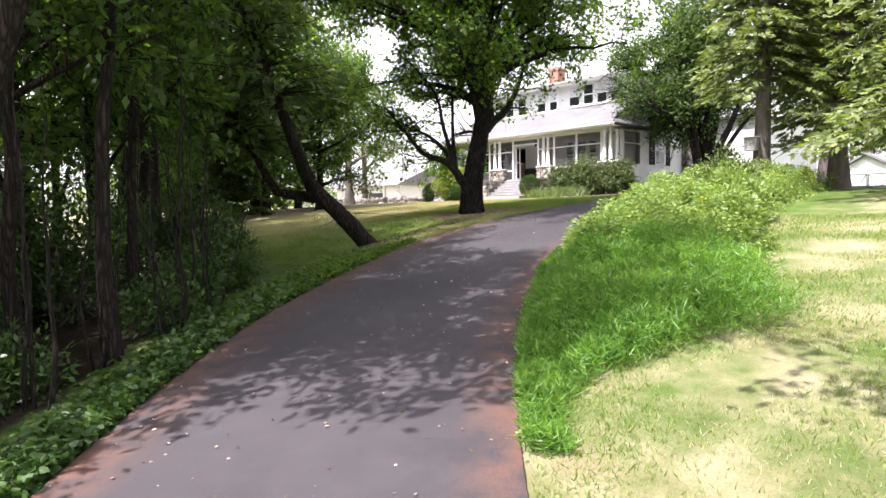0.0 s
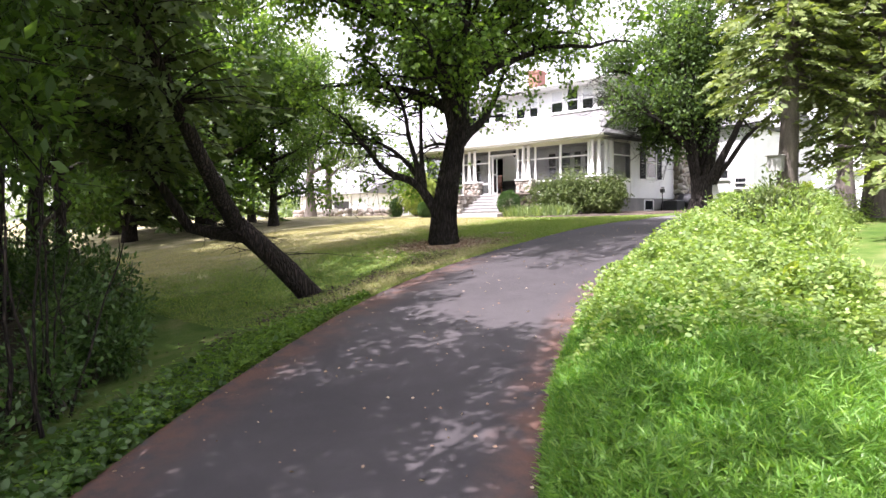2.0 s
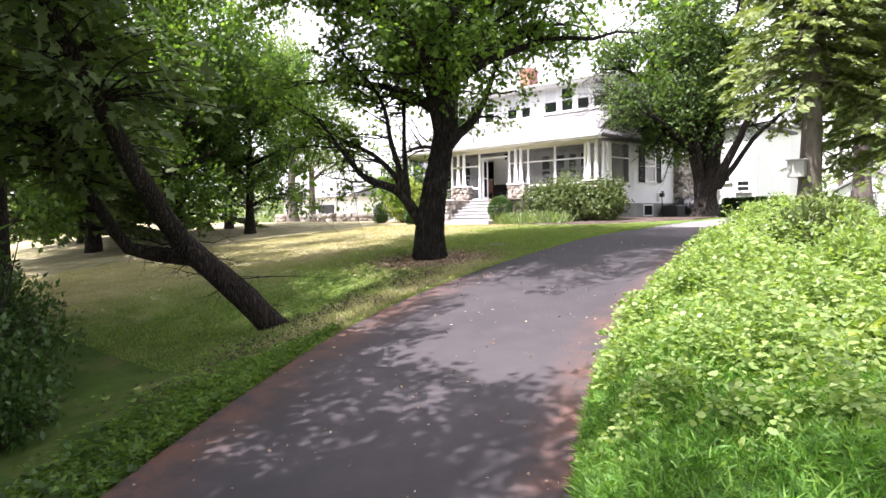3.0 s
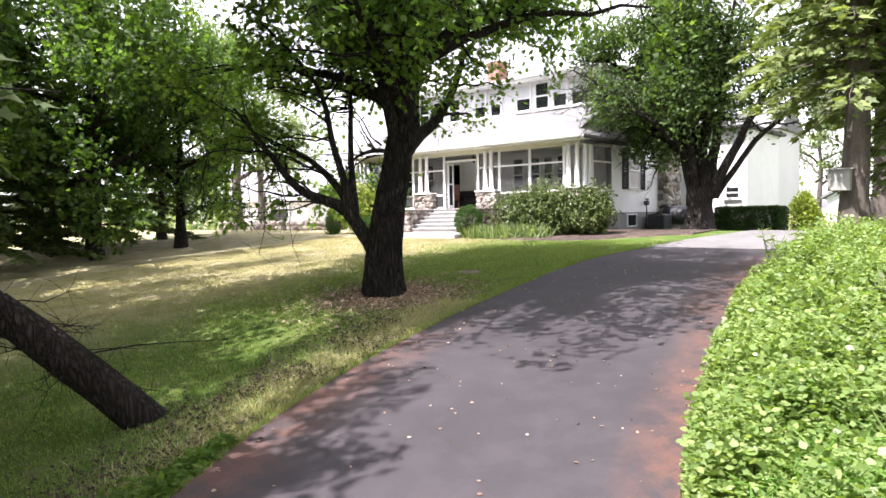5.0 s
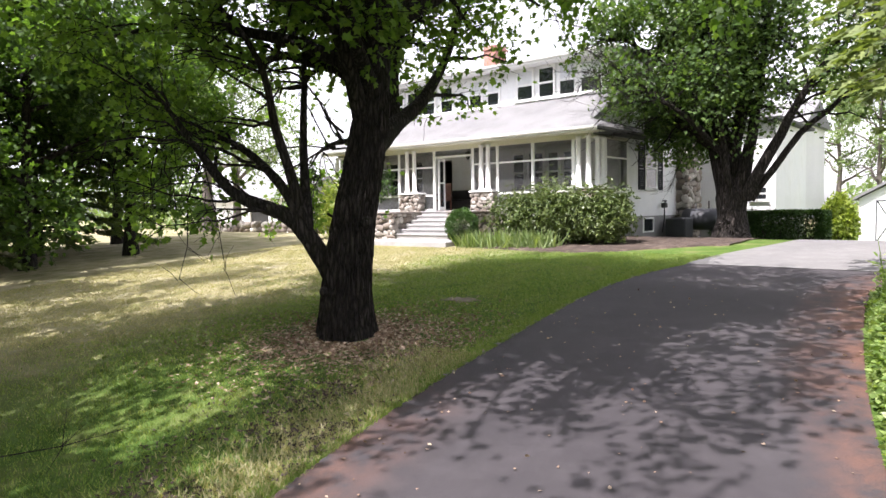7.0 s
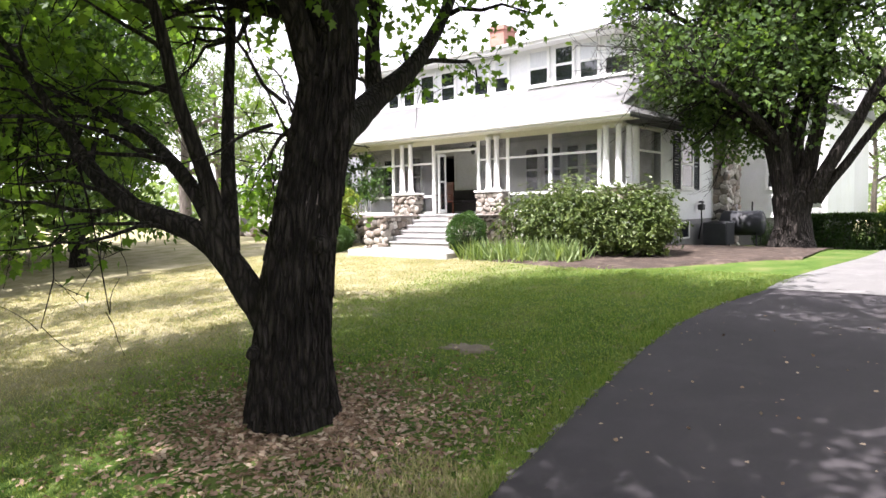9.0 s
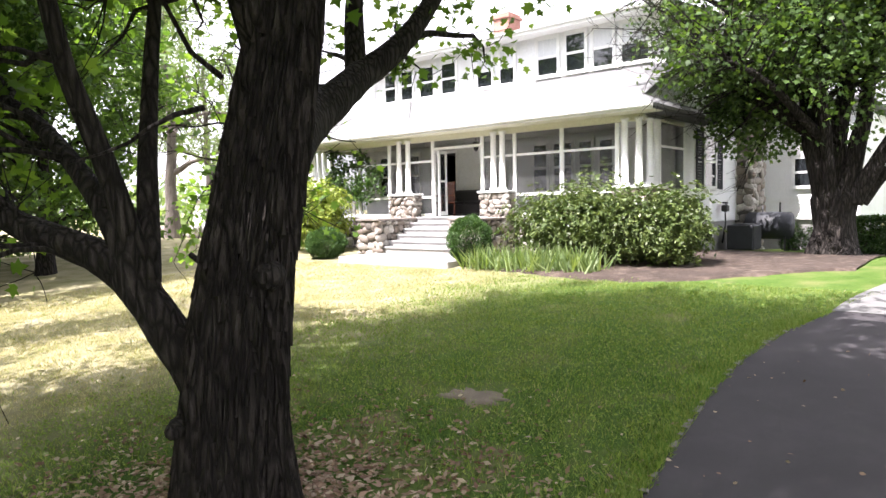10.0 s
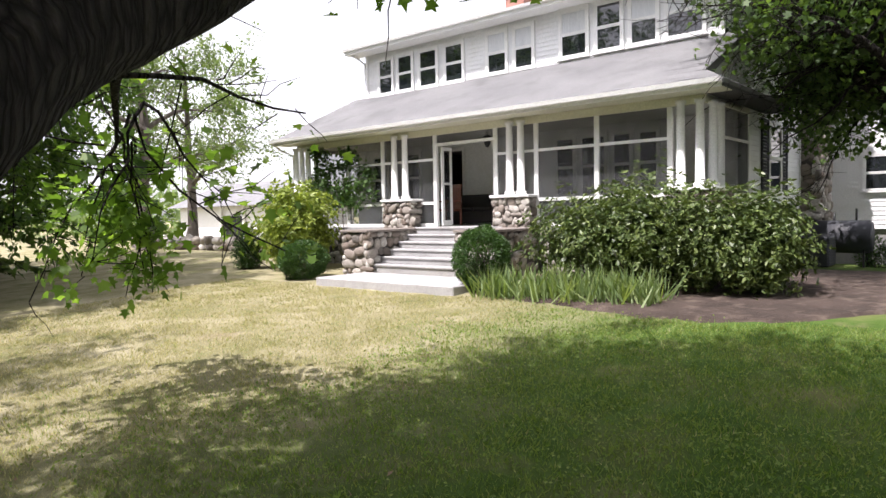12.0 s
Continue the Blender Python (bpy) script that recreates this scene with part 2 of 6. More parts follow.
M_LEAF_S = leafy("shade_tree_leaf", (0.028, 0.056, 0.016), (0.055, 0.105, 0.028), (0.12, 0.19, 0.055), 0.42)
# paler than the near leaves: distance haze is put into this colour
M_LEAF_P = leafy("hazed_leaf", (0.08, 0.13, 0.05), (0.14, 0.20, 0.085), (0.22, 0.29, 0.14), 0.4)
M_NEEDLE = leafy("needles", (0.065, 0.098, 0.032), (0.13, 0.175, 0.058), (0.235, 0.285, 0.105), 0.35, 0.6)
M_NEEDLE_B = leafy("grey_needles", (0.085, 0.105, 0.075), (0.15, 0.175, 0.125), (0.24, 0.265, 0.19), 0.3, 0.6)
M_NEEDLE_D = leafy("hemlock_needles", (0.032, 0.055, 0.02), (0.06, 0.095, 0.033), (0.12, 0.165, 0.06), 0.4, 0.6)
M_RHODO = leafy("rhododendron", (0.035, 0.062, 0.018), (0.07, 0.108, 0.03), (0.16, 0.20, 0.065), 0.2, 0.4)
M_BOX = leafy("boxwood", (0.022, 0.052, 0.014), (0.04, 0.09, 0.022), (0.075, 0.145, 0.038), 0.25, 0.45)
M_YELLOW = leafy("yellow_shrub", (0.10, 0.15, 0.025), (0.19, 0.25, 0.045), (0.32, 0.37, 0.085), 0.35, 0.45)
M_IRIS = leafy("iris_blade", (0.10, 0.16, 0.065), (0.17, 0.24, 0.10), (0.27, 0.33, 0.15), 0.35, 0.45)
M_WEED = leafy("weed_leaf", (0.095, 0.165, 0.04), (0.165, 0.255, 0.07), (0.29, 0.37, 0.135), 0.42, 0.42)
M_TALL = leafy("tall_grass", (0.045, 0.125, 0.018), (0.10, 0.235, 0.036), (0.22, 0.36, 0.085), 0.48, 0.42)
M_BLADE = leafy("lawn_blade", (0.08, 0.155, 0.028), (0.15, 0.235, 0.052), (0.28, 0.32, 0.11), 0.42, 0.6)
M_STRAW = leafy("dry_blade", (0.19, 0.19, 0.085), (0.33, 0.305, 0.18), (0.47, 0.42, 0.29), 0.4, 0.7)
M_IVY = leafy("ivy_leaf", (0.020, 0.050, 0.012), (0.038, 0.085, 0.02), (0.085, 0.15, 0.04), 0.3, 0.4)
M_LITTER = leafy("fallen_leaf", (0.12, 0.06, 0.04), (0.24, 0.15, 0.10), (0.46, 0.38, 0.29), 0.1, 0.7)
M_TWIG = grainy("dead_twig", (0.055, 0.042, 0.034), (0.13, 0.11, 0.095), 3, 30, 0.95)
M_BLACK = grainy("black_iron", (0.012, 0.012, 0.013), (0.025, 0.025, 0.026), 4, 40, 0.5)
M_TANK = grainy("tank_steel", (0.028, 0.030, 0.036), (0.05, 0.053, 0.062), 2, 30, 0.6, 0.2, 0.004)
M_REDWOOD = grainy("red_wood", (0.16, 0.045, 0.025), (0.26, 0.085, 0.045), 3, 30, 0.4, 0.2, 0.003, (1, 1, 6))
M_LEATHER = grainy("dark_leather", (0.016, 0.014, 0.014), (0.035, 0.03, 0.028), 3, 40, 0.45)
M_DARKDOOR = grainy("dark_door", (0.010, 0.010, 0.010), (0.02, 0.02, 0.02), 2, 30, 0.5)
M_BRICK = grainy("red_brick", (0.36, 0.17, 0.13), (0.46, 0.25, 0.20), 3, 30, 0.9)
M_GREYB = grainy("weathered_box", (0.30, 0.30, 0.29), (0.42, 0.42, 0.40), 3, 40, 0.8)
M_FARWHITE = grainy("barn_white", (0.70, 0.70, 0.70), (0.80, 0.80, 0.79), 0.4, 12, 0.7)


# ---- building helpers ----
def thing(name, at, label, category, group="", kind="", rz=0.0):
    ob = new(name)
    ob.empty_display_size = 0.2
    ob.matrix_world = pose(*at, 0, 0, rz)
    return tagged(ob, label, category, group, kind)


def part(name, data, material, parent=None, label="", smooth=False):
    """One mesh object from a bmesh or a mesh, under a thing or a part."""
    if isinstance(data, bmesh.types.BMesh):
        me = bpy.data.meshes.new(name)
        bmesh.ops.recalc_face_normals(data, faces=data.faces[:])
        data.to_mesh(me)
        data.free()
    else:
        me = data
    if smooth:
        me.polygons.foreach_set("use_smooth", [True] * len(me.polygons))
    if material and not me.materials:
        me.materials.append(material)
    ob = new(name, me)
    if parent:
        ob.parent = parent
    return tagged(ob, label) if label else ob


def box(bm, x0, x1, y0, y1, z0, z1, bev=0.0):
    r = bmesh.ops.create_cube(bm, size=1.0)["verts"]
    for v in r:
        v.co = Vector(((x0 + x1) / 2 + v.co.x * (x1 - x0), (y0 + y1) / 2 + v.co.y * (y1 - y0), (z0 + z1) / 2 + v.co.z * (z1 - z0)))
    if bev:
        es = list({e for v in r for e in v.link_edges})
        bmesh.ops.bevel(bm, geom=es, offset=bev, segments=1, affect="EDGES")
    return bm


def boxes(*bs, bev=0.0):
    bm = bmesh.new()
    for b in bs:
        box(bm, *b, bev=bev)
    return bm


def prism(pts, axis, a, b):
    """A closed outline in the plane across the axis, drawn out from a to b."""
    bm = bmesh.new()
    def at(p, w):
        return {"x": (w, p[0], p[1]), "y": (p[0], w, p[1]), "z": (p[0], p[1], w)}[axis]
    lo, hi = [bm.verts.new(at(p, a)) for p in pts], [bm.verts.new(at(p, b)) for p in pts]
    bm.faces.new(lo), bm.faces.new(hi[::-1])
    for i in range(len(pts)):
        j = (i + 1) % len(pts)
        bm.faces.new((lo[i], hi[i], hi[j], lo[j]))
    return bm


def polys(name, V, k):
    """A mesh of many separate k-sided faces; V holds k points for each."""
    V = np.asarray(V, np.float32).reshape(-1, 3)
    n = len(V) // k
    me = bpy.data.meshes.new(name)
    me.vertices.add(n * k), me.loops.add(n * k), me.polygons.add(n)
    me.vertices.foreach_set("co", V.ravel())
    me.loops.foreach_set("vertex_index", np.arange(n * k, dtype=np.int32))
    me.polygons.foreach_set("loop_start", np.arange(0, n * k, k, dtype=np.int32))
    me.update(calc_edges=True)
    return me


def tubes(name, lines, seg=8, knobble=0.0, rng=None):
    """Tapered round limbs: lines of (points, radii), all in one mesh."""
    V, F = [], []
    for pts, rad in lines:
        pts = np.asarray(pts, float)
        s = seg if max(rad) > 0.05 else (5 if max(rad) > 0.015 else 3)
        d = np.gradient(pts, axis=0)
        d /= np.linalg.norm(d, axis=1)[:, None] + 1e-9
        ref = np.array([0.0, 0, 1]) if abs(d[:, 2]).mean() < 0.8 else np.array([1.0, 0, 0])
        base = len(V)
        a = np.arange(s) * 2 * math.pi / s
        for i, (p, r) in enumerate(zip(pts, rad)):
            u = np.cross(d[i], ref)
            u /= np.linalg.norm(u) + 1e-9
            w = np.cross(d[i], u)
            rr = np.full(s, r)
            if knobble and rng is not None:
                rr = r * (1 + knobble * rng.normal(size=s))
            for q, cr, cs in zip(rr, np.cos(a), np.sin(a)):
                V.append(p + q * (cr * u + cs * w))
        for i in range(len(pts) - 1):
            for j in range(s):
                A, B = base + i * s + j, base + i * s + (j + 1) % s
                F.append((A, B, B + s, A + s))
        F.append(tuple(base + (len(pts) - 1) * s + j for j in range(s)))
    me = bpy.data.meshes.new(name)
    me.from_pydata([tuple(v) for v in V], [], F)
    me.polygons.foreach_set("use_smooth", [True] * len(me.polygons))
    return me


OVAL = np.array([(0, 0), (0.2, 0.32), (0.14, 0.72), (0, 1), (-0.14, 0.72), (-0.2, 0.32)])
LONG = np.array([(0, 0), (0.13, 0.4), (0.1, 0.8), (0, 1), (-0.1, 0.8), (-0.13, 0.4)])
MAPLE = np.array([(0.0, 0.0), (0.36, 0.12), (0.24, 0.3), (0.52, 0.56), (0.2, 0.6), (0, 1.0), (-0.2, 0.6), (-0.52, 0.56), (-0.24, 0.3), (-0.36, 0.12)])
KITE = np.array([(0, 0), (0.24, 0.42), (0, 1), (-0.24, 0.42)])
SPRAY = np.array([(0, 0), (0.2, 0.15), (0.1, 0.3), (0.26, 0.5), (0.1, 0.62), (0.0, 1.0), (-0.1, 0.62), (-0.26, 0.5), (-0.1, 0.3), (-0.2, 0.15)])
BLADE = np.array([(-0.035, 0), (0.035, 0), (0.0, 1.0)])


def leaves(name, C, size, shape, rng, tip=None, droop=0.3, spread=0.8, fold=0.12):
    """A leaf of that outline at each point of C. tip: the way each leaf points; droop bends tips down."""
    C = np.asarray(C, float)
    n = len(C)
    if tip is None:
        tip = rng.normal(size=(n, 3))
    else:
        tip = np.asarray(tip, float) + rng.normal(size=(n, 3)) * spread
    tip[:, 2] -= droop
    tip /= np.linalg.norm(tip, axis=1)[:, None] + 1e-9
    up = rng.normal(size=(n, 3)) * 0.6
    up[:, 2] += 0.9
    side = np.cross(tip, up)
    side /= np.linalg.norm(side, axis=1)[:, None] + 1e-9
    nor = np.cross(side, tip)
    s = size * rng.uniform(0.65, 1.3, n)
    V = C[:, None, :] + s[:, None, None] * (shape[None, :, 0, None] * side[:, None, :] + shape[None, :, 1, None] * tip[:, None, :]
        + (np.abs(shape[:, 0]) * fold * 2)[None, :, None] * nor[:, None, :])
    return polys(name, V, len(shape))


# ---- the lie of the land ----
def gz(x, y):
    x, y = np.asarray(x, float), np.asarray(y, float)
    X, Y = np.clip(x, -14, 18) / 10, np.clip(y, -34, 0.5) / 10
    z = -0.0254 - 0.0258 * X + 0.3011 * Y - 0.0201 * X * Y - 0.2795 * Y * Y - 0.0211 * X * X - 0.0049 * Y ** 3
    return z - 0.05 * np.clip(y - 1.5, 0, 17)


DRIVE_L = [(20.5, -37), (16.6, -32.5), (14.6, -30.3), (12.4, -28.1), (10.9, -26.5), (9.6, -24.8), (8.35, -22.7), (7.3, -20.6), (6.4, -18.8), (5.75, -16.6), (5.3, -14.3), (5.0, -12.0), (4.7, -9.8), (4.55, -8.0), (4.75, -6.3), (5.0, -5.2)]
DRIVE_R = [(24.0, -34.2), (20.2, -30.4), (18.2, -28.4), (16.2, -26.5), (14.5, -24.6), (12.8, -22.3), (11.65, -20.2), (10.4, -17.5), (9.85, -15.2), (9.35, -13.0), (9.05, -11.2), (8.8, -9.4), (8.65, -8.0), (8.7, -6.9), (9.0, -5.9), (9.6, -5.0)]


def resample(pts, n):
    p = np.asarray(pts, float)
    for _ in range(2):
        q = np.empty((2 * len(p) - 1, 2))
        q[::2], q[1::2] = p, (p[:-1] + p[1:]) / 2
        q[2:-2:2] = (q[1:-3:2] + 2 * q[2:-2:2] + q[3:-1:2]) / 4
        p = q
    s = np.r_[0, np.cumsum(np.linalg.norm(np.diff(p, axis=0), axis=1))]
    t = np.linspace(0, s[-1], n)
    return np.c_[np.interp(t, s, p[:, 0]), np.interp(t, s, p[:, 1])]


EDGE_L, EDGE_R = resample(DRIVE_L, 160), resample(DRIVE_R, 160)


def off_edge(x, y, edge):
    """Signed distance from an edge of the drive: positive to the east of it."""
    P = np.c_[np.ravel(x), np.ravel(y)]
    d = P[:, None, :] - edge[None, :, :]
    k = (d ** 2).sum(2).argmin(1)
    g = np.gradient(edge, axis=0)[k]
    g /= np.linalg.norm(g, axis=1)[:, None]
    v = d[np.arange(len(P)), k]
    return (v[:, 0] * g[:, 1] - v[:, 1] * g[:, 0]).reshape(np.shape(x)), np.sqrt((v ** 2).sum(1)).reshape(np.shape(x))


def smooth01(a):
    a = np.clip(a, 0, 1)
    return a * a * (3 - 2 * a)


def land(x, y):
    """Ground height with the bank east of the drive and the shallow swale west of it."""
    z = gz(x, y)
    s, d = off_edge(x, y, EDGE_R)
    along = smooth01((y + 24.8) / 3.5) * smooth01((-7.0 - y) / 3.0)
    bank = smooth01(s / 1.0) * smooth01((3.4 - s) / 1.6) * 0.3 * along
    sl, dl = off_edge(x, y, EDGE_L)
    swale = smooth01((-sl - 0.8) / 2.0) * smooth01((8 + sl) / 4.0) * 0.22 * smooth01((-15 - y) / 2)
    return z + np.where(s > 0, bank, 0) - np.where(sl < 0, swale, 0)


# ---- ground, drive and apron ----
def axis_steps(lo, hi, step, far):
    near = np.arange(lo, hi + 1e-6, step)
    out = [hi + step * 1.5]
    while out[-1] < far:
        out.append(out[-1] + (out[-1] - hi) * 0.5 + step)
    inn = [lo - step * 1.5]
    while inn[-1] > -far:
        inn.append(inn[-1] - (lo - inn[-1]) * 0.5 - step)
    return np.r_[inn[::-1], near, out]


gx, gy = axis_steps(-20, 26, 0.3, 900), axis_steps(-40, 14, 0.3, 900)
GX, GY = np.meshgrid(gx, gy)
GZ = land(GX, GY)
rngG = np.random.default_rng(3)
GZ += np.where((np.abs(GX) < 27) & (GY > -41) & (GY < 15), rngG.normal(size=GX.shape) * 0.008, 0)
# under the paving the soil lies a little lower
sl_, _ = off_edge(GX, GY, EDGE_L)
sr_, _ = off_edge(GX, GY, EDGE_R)
GZ -= np.where((sl_ > 0.15) & (sr_ < -0.15) & (GY < -4), 0.06, 0)
nx_, ny_ = len(gx), len(gy)
idx = np.arange(nx_ * ny_).reshape(ny_, nx_)
quad = np.stack([idx[:-1, :-1], idx[:-1, 1:], idx[1:, 1:], idx[1:, :-1]], -1).reshape(-1, 4)
me = bpy.data.meshes.new("ground")
me.from_pydata(np.stack([GX, GY, GZ], -1).reshape(-1, 3).tolist(), [], quad.tolist())
tagged(part("ground", me, M_LAWN, smooth=True), "sloping lawn of green and sun-dried grass", "ground", kind="structure")

NW = 22
u = np.linspace(0, 1, NW)
D = EDGE_L[:, None, :] * (1 - u)[None, :, None] + EDGE_R[:, None, :] * u[None, :, None]
DZ = gz(D[..., 0], D[..., 1]) + 0.02
me = bpy.data.meshes.new("driveway")
idx = np.arange(160 * NW).reshape(160, NW)
quad = np.stack([idx[:-1, :-1], idx[:-1, 1:], idx[1:, 1:], idx[1:, :-1]], -1).reshape(-1, 4)
me.from_pydata(np.dstack([D, DZ]).reshape(-1, 3).tolist(), [], quad.tolist())
att = me.attributes.new("margin", "FLOAT", "POINT")
att.data.foreach_set("value", np.maximum(np.clip(1 - u / 0.2, 0, 1)[None, :] * smooth01((-13.5 - EDGE_L[:, 1]) / 4)[:, None],
    np.clip(1 - (1 - u) / (0.12 + 0.1 * smooth01((EDGE_R[:, 1] + 14) / 3)[:, None]), 0, 1)).ravel().astype(np.float32) ** 0.7)
tagged(part("driveway", me, M_DRIVE, smooth=True), "curving dark asphalt driveway with rusty leaf litter at its edges", "driveway", kind="structure")

ax_, ay_ = np.linspace(4.95, 40, 60), np.linspace(-5.3, 9, 30)
AX, AY = np.meshgrid(ax_, ay_)
west = 4.95 + smooth01((AY + 5.3) / 6) * 0.75
AX = west + (AX - 4.95) * (40 - west) / 35.05
me = bpy.data.meshes.new("apron")
idx = np.arange(60 * 30).reshape(30, 60)
quad = np.stack([idx[:-1, :-1], idx[:-1, 1:], idx[1:, 1:], idx[1:, :-1]], -1).reshape(-1, 4)
me.from_pydata(np.stack([AX, AY, gz(AX, AY) + 0.03], -1).reshape(-1, 3).tolist(), [], quad.tolist())
tagged(part("apron", me, M_APRON, smooth=True), "worn pale grey asphalt apron before the shed", "pavement", kind="structure")

mx, my = np.meshgrid(np.linspace(0, 1, 40), np.linspace(0, 1, 24))
bx = -3.0 + 7.6 * mx
by = (-3.4 - 0.75 * np.sin(mx * 3.0) + 2.2 * smooth01((mx - 0.6) / 0.4)) * (1 - my) + 3.5 * my
by += np.where(my == 0, 0.12 * rngG.normal(size=by.shape), 0)
me = bpy.data.meshes.new("mulch_bed")
idx = np.arange(40 * 24).reshape(24, 40)
quad = np.stack([idx[:-1, :-1], idx[:-1, 1:], idx[1:, 1:], idx[1:, :-1]], -1).reshape(-1, 4)
me.from_pydata(np.stack([bx, by, land(bx, by) + 0.03 + 0.02 * rngG.random(bx.shape) - 0.09 * (my == 0)], -1).reshape(-1, 3).tolist(), [], quad.tolist())
tagged(part("mulch_bed", me, M_MULCH, smooth=True), "brown bark mulch bed along the house", "ground", kind="structure")

# ---- the house ----
def siding(axis, at, out, a0, a1, z0, z1, step=0.115):
    """Lapped clapboards on a wall across the axis: a row of wedge-shaped boards."""
    bm = bmesh.new()
    z = z0
    while z < z1 - 0.01:
        t = min(z + step, z1)
        prof = [(at, z), (at + out * 0.022, z), (at + out * 0.006, t), (at, t)]
        def p(q, w):
            return (w, q[0], q[1]) if axis == "y" else (q[0], w, q[1])
        lo, hi = [bm.verts.new(p(q, a0)) for q in prof], [bm.verts.new(p(q, a1)) for q in prof]
        for i in range(4):
            j = (i + 1) % 4
            bm.faces.new((lo[i], hi[i], hi[j], lo[j]))
        bm.faces.new(lo), bm.faces.new(hi[::-1])
        z = t
    return bm


def window(parent, axis, at, out, a0, a1, z0, z1, curtain=0.0, mull=True, deep=0.05):
    """A sash window on a wall: frame > two sashes, sill, pane, and a curtain behind the upper pane where one shows."""
    def bx(a, b, d0, d1, c, e):
        lo, hi = sorted((at + out * d0, at + out * d1))
        return (a, b, lo, hi, c, e) if axis == "y" else (lo, hi, a, b, c, e)
    w = part("window", boxes(bx(a0 - 0.07, a0, 0, deep, z0 - 0.02, z1 + 0.09), bx(a1, a1 + 0.07, 0, deep, z0 - 0.02, z1 + 0.09), bx(a0, a1, 0, deep, z1, z1 + 0.09), bev=0.006), M_TRIM, parent)
    part("sill", boxes(bx(a0 - 0.1, a1 + 0.1, 0, deep + 0.04, z0 - 0.07, z0 - 0.021), bev=0.006), M_TRIM, w)
    zm = (z0 + z1) / 2
    part("sash", boxes(bx(a0, a0 + 0.035, 0.008, 0.034, z0, zm), bx(a1 - 0.035, a1, 0.008, 0.034, z0, zm), bx(a0 + 0.035, a1 - 0.035, 0.008, 0.034, z0, z0 + 0.05), bx(a0 + 0.035, a1 - 0.035, 0.008, 0.036, zm - 0.04, zm)), M_TRIM, w)
    part("sash", boxes(bx(a0, a0 + 0.035, 0.012, 0.042, zm + 0.001, z1), bx(a1 - 0.035, a1, 0.012, 0.042, zm + 0.001, z1), bx(a0 + 0.035, a1 - 0.035, 0.012, 0.042, z1 - 0.045, z1), bx(a0 + 0.035, a1 - 0.035, 0.012, 0.042, zm + 0.001, zm + 0.035)), M_TRIM, w)
    part("pane", boxes(bx(a0 + 0.035, a1 - 0.035, 0.004, 0.018, z0 + 0.05, zm - 0.04)), M_GLASS, w)
    part("pane", boxes(bx(a0 + 0.035, a1 - 0.035, 0.004, 0.022, zm + 0.035, z1 - 0.045)), M_CURTAIN if curtain > 0.5 else M_GLASS, w)
    return w


house = thing("house", (0, 0, 0), "white clapboard farmhouse with a screened front porch", "house")
FLOOR = 0.97
part("foundation", boxes((-11.9, -0.02, 0.05, 7.15, -1.0, 0.66)), M_FOUND, house, "grey rubble foundation")
part("porch_floor", boxes((-12.0, 0.06, -0.08, 2.3, 0.87, FLOOR), bev=0.01), M_FLOORB, house)
part("porch_skirt", boxes((-11.9, -0.03, -0.02, 0.05, 0.661, 0.868)), M_TRIM, house)
# front wall behind the porch, with its doorway and rooms' darkness behind
FRONT = 2.3
for a, b, c, d in ((-11.9, -8.45, FLOOR, 4.6), (-7.55, -0.16, FLOOR, 4.6), (-8.45, -7.55, 3.06, 4.6)):
    part("wall", boxes((a, b, FRONT, FRONT + 0.15, c, d)), M_WHITE, house)
part("siding", siding("y", FRONT, -1, -7.48, -0.17, FLOOR, 3.32), M_WHITE, house)
part("siding", siding("y", FRONT, -1, -11.9, -8.52, FLOOR, 3.32), M_WHITE, house)
part("porch_ceiling", boxes((-11.95, 0.02, 0.04, FRONT - 0.03, 3.33, 3.37)), M_BLUE, house)
part("hall_walls", boxes((-9.6, -8.46, 2.46, 2.5, FLOOR, 3.3), (-9.6, -6.4, 5.0, 5.1, FLOOR, 3.3), (-7.54, -6.4, 2.46, 2.5, FLOOR, 3.3), (-9.7, -9.6, 2.46, 5.1, FLOOR, 3.3), (-6.4, -6.3, 2.46, 5.1, FLOOR, 3.3), (-9.6, -6.4, 2.46, 5.0, 3.07, 3.12), (-9.6, -6.4, 2.46, 5.0, 0.9, FLOOR - 0.004)), M_CAP, house)
fd = part("front_door", boxes((-8.44, -8.39, 2.5, 3.38, FLOOR + 0.01, 3.04), bev=0.008), M_DARKDOOR, house, "dark open front door")
part("knob", boxes((-8.385, -8.33, 3.26, 3.31, 1.95, 2.0), bev=0.015), M_BLACK, fd)
part("door_casing", boxes((-8.55, -8.45, FRONT - 0.05, FRONT - 0.024, FLOOR, 3.15), (-7.55, -7.45, FRONT - 0.05, FRONT - 0.024, FLOOR, 3.15), (-8.45, -7.55, FRONT - 0.05, FRONT - 0.024, 3.06, 3.15), bev=0.006), M_TRIM, house)
for a, b in ((-4.5, -4.0), (-3.8, -3.15), (-2.95, -2.5), (-2.3, -1.85), (-9.75, -9.15), (-11.1, -10.5)):
    window(house, "y", FRONT - 0.022, -1, a, b, 1.65, 3.1)

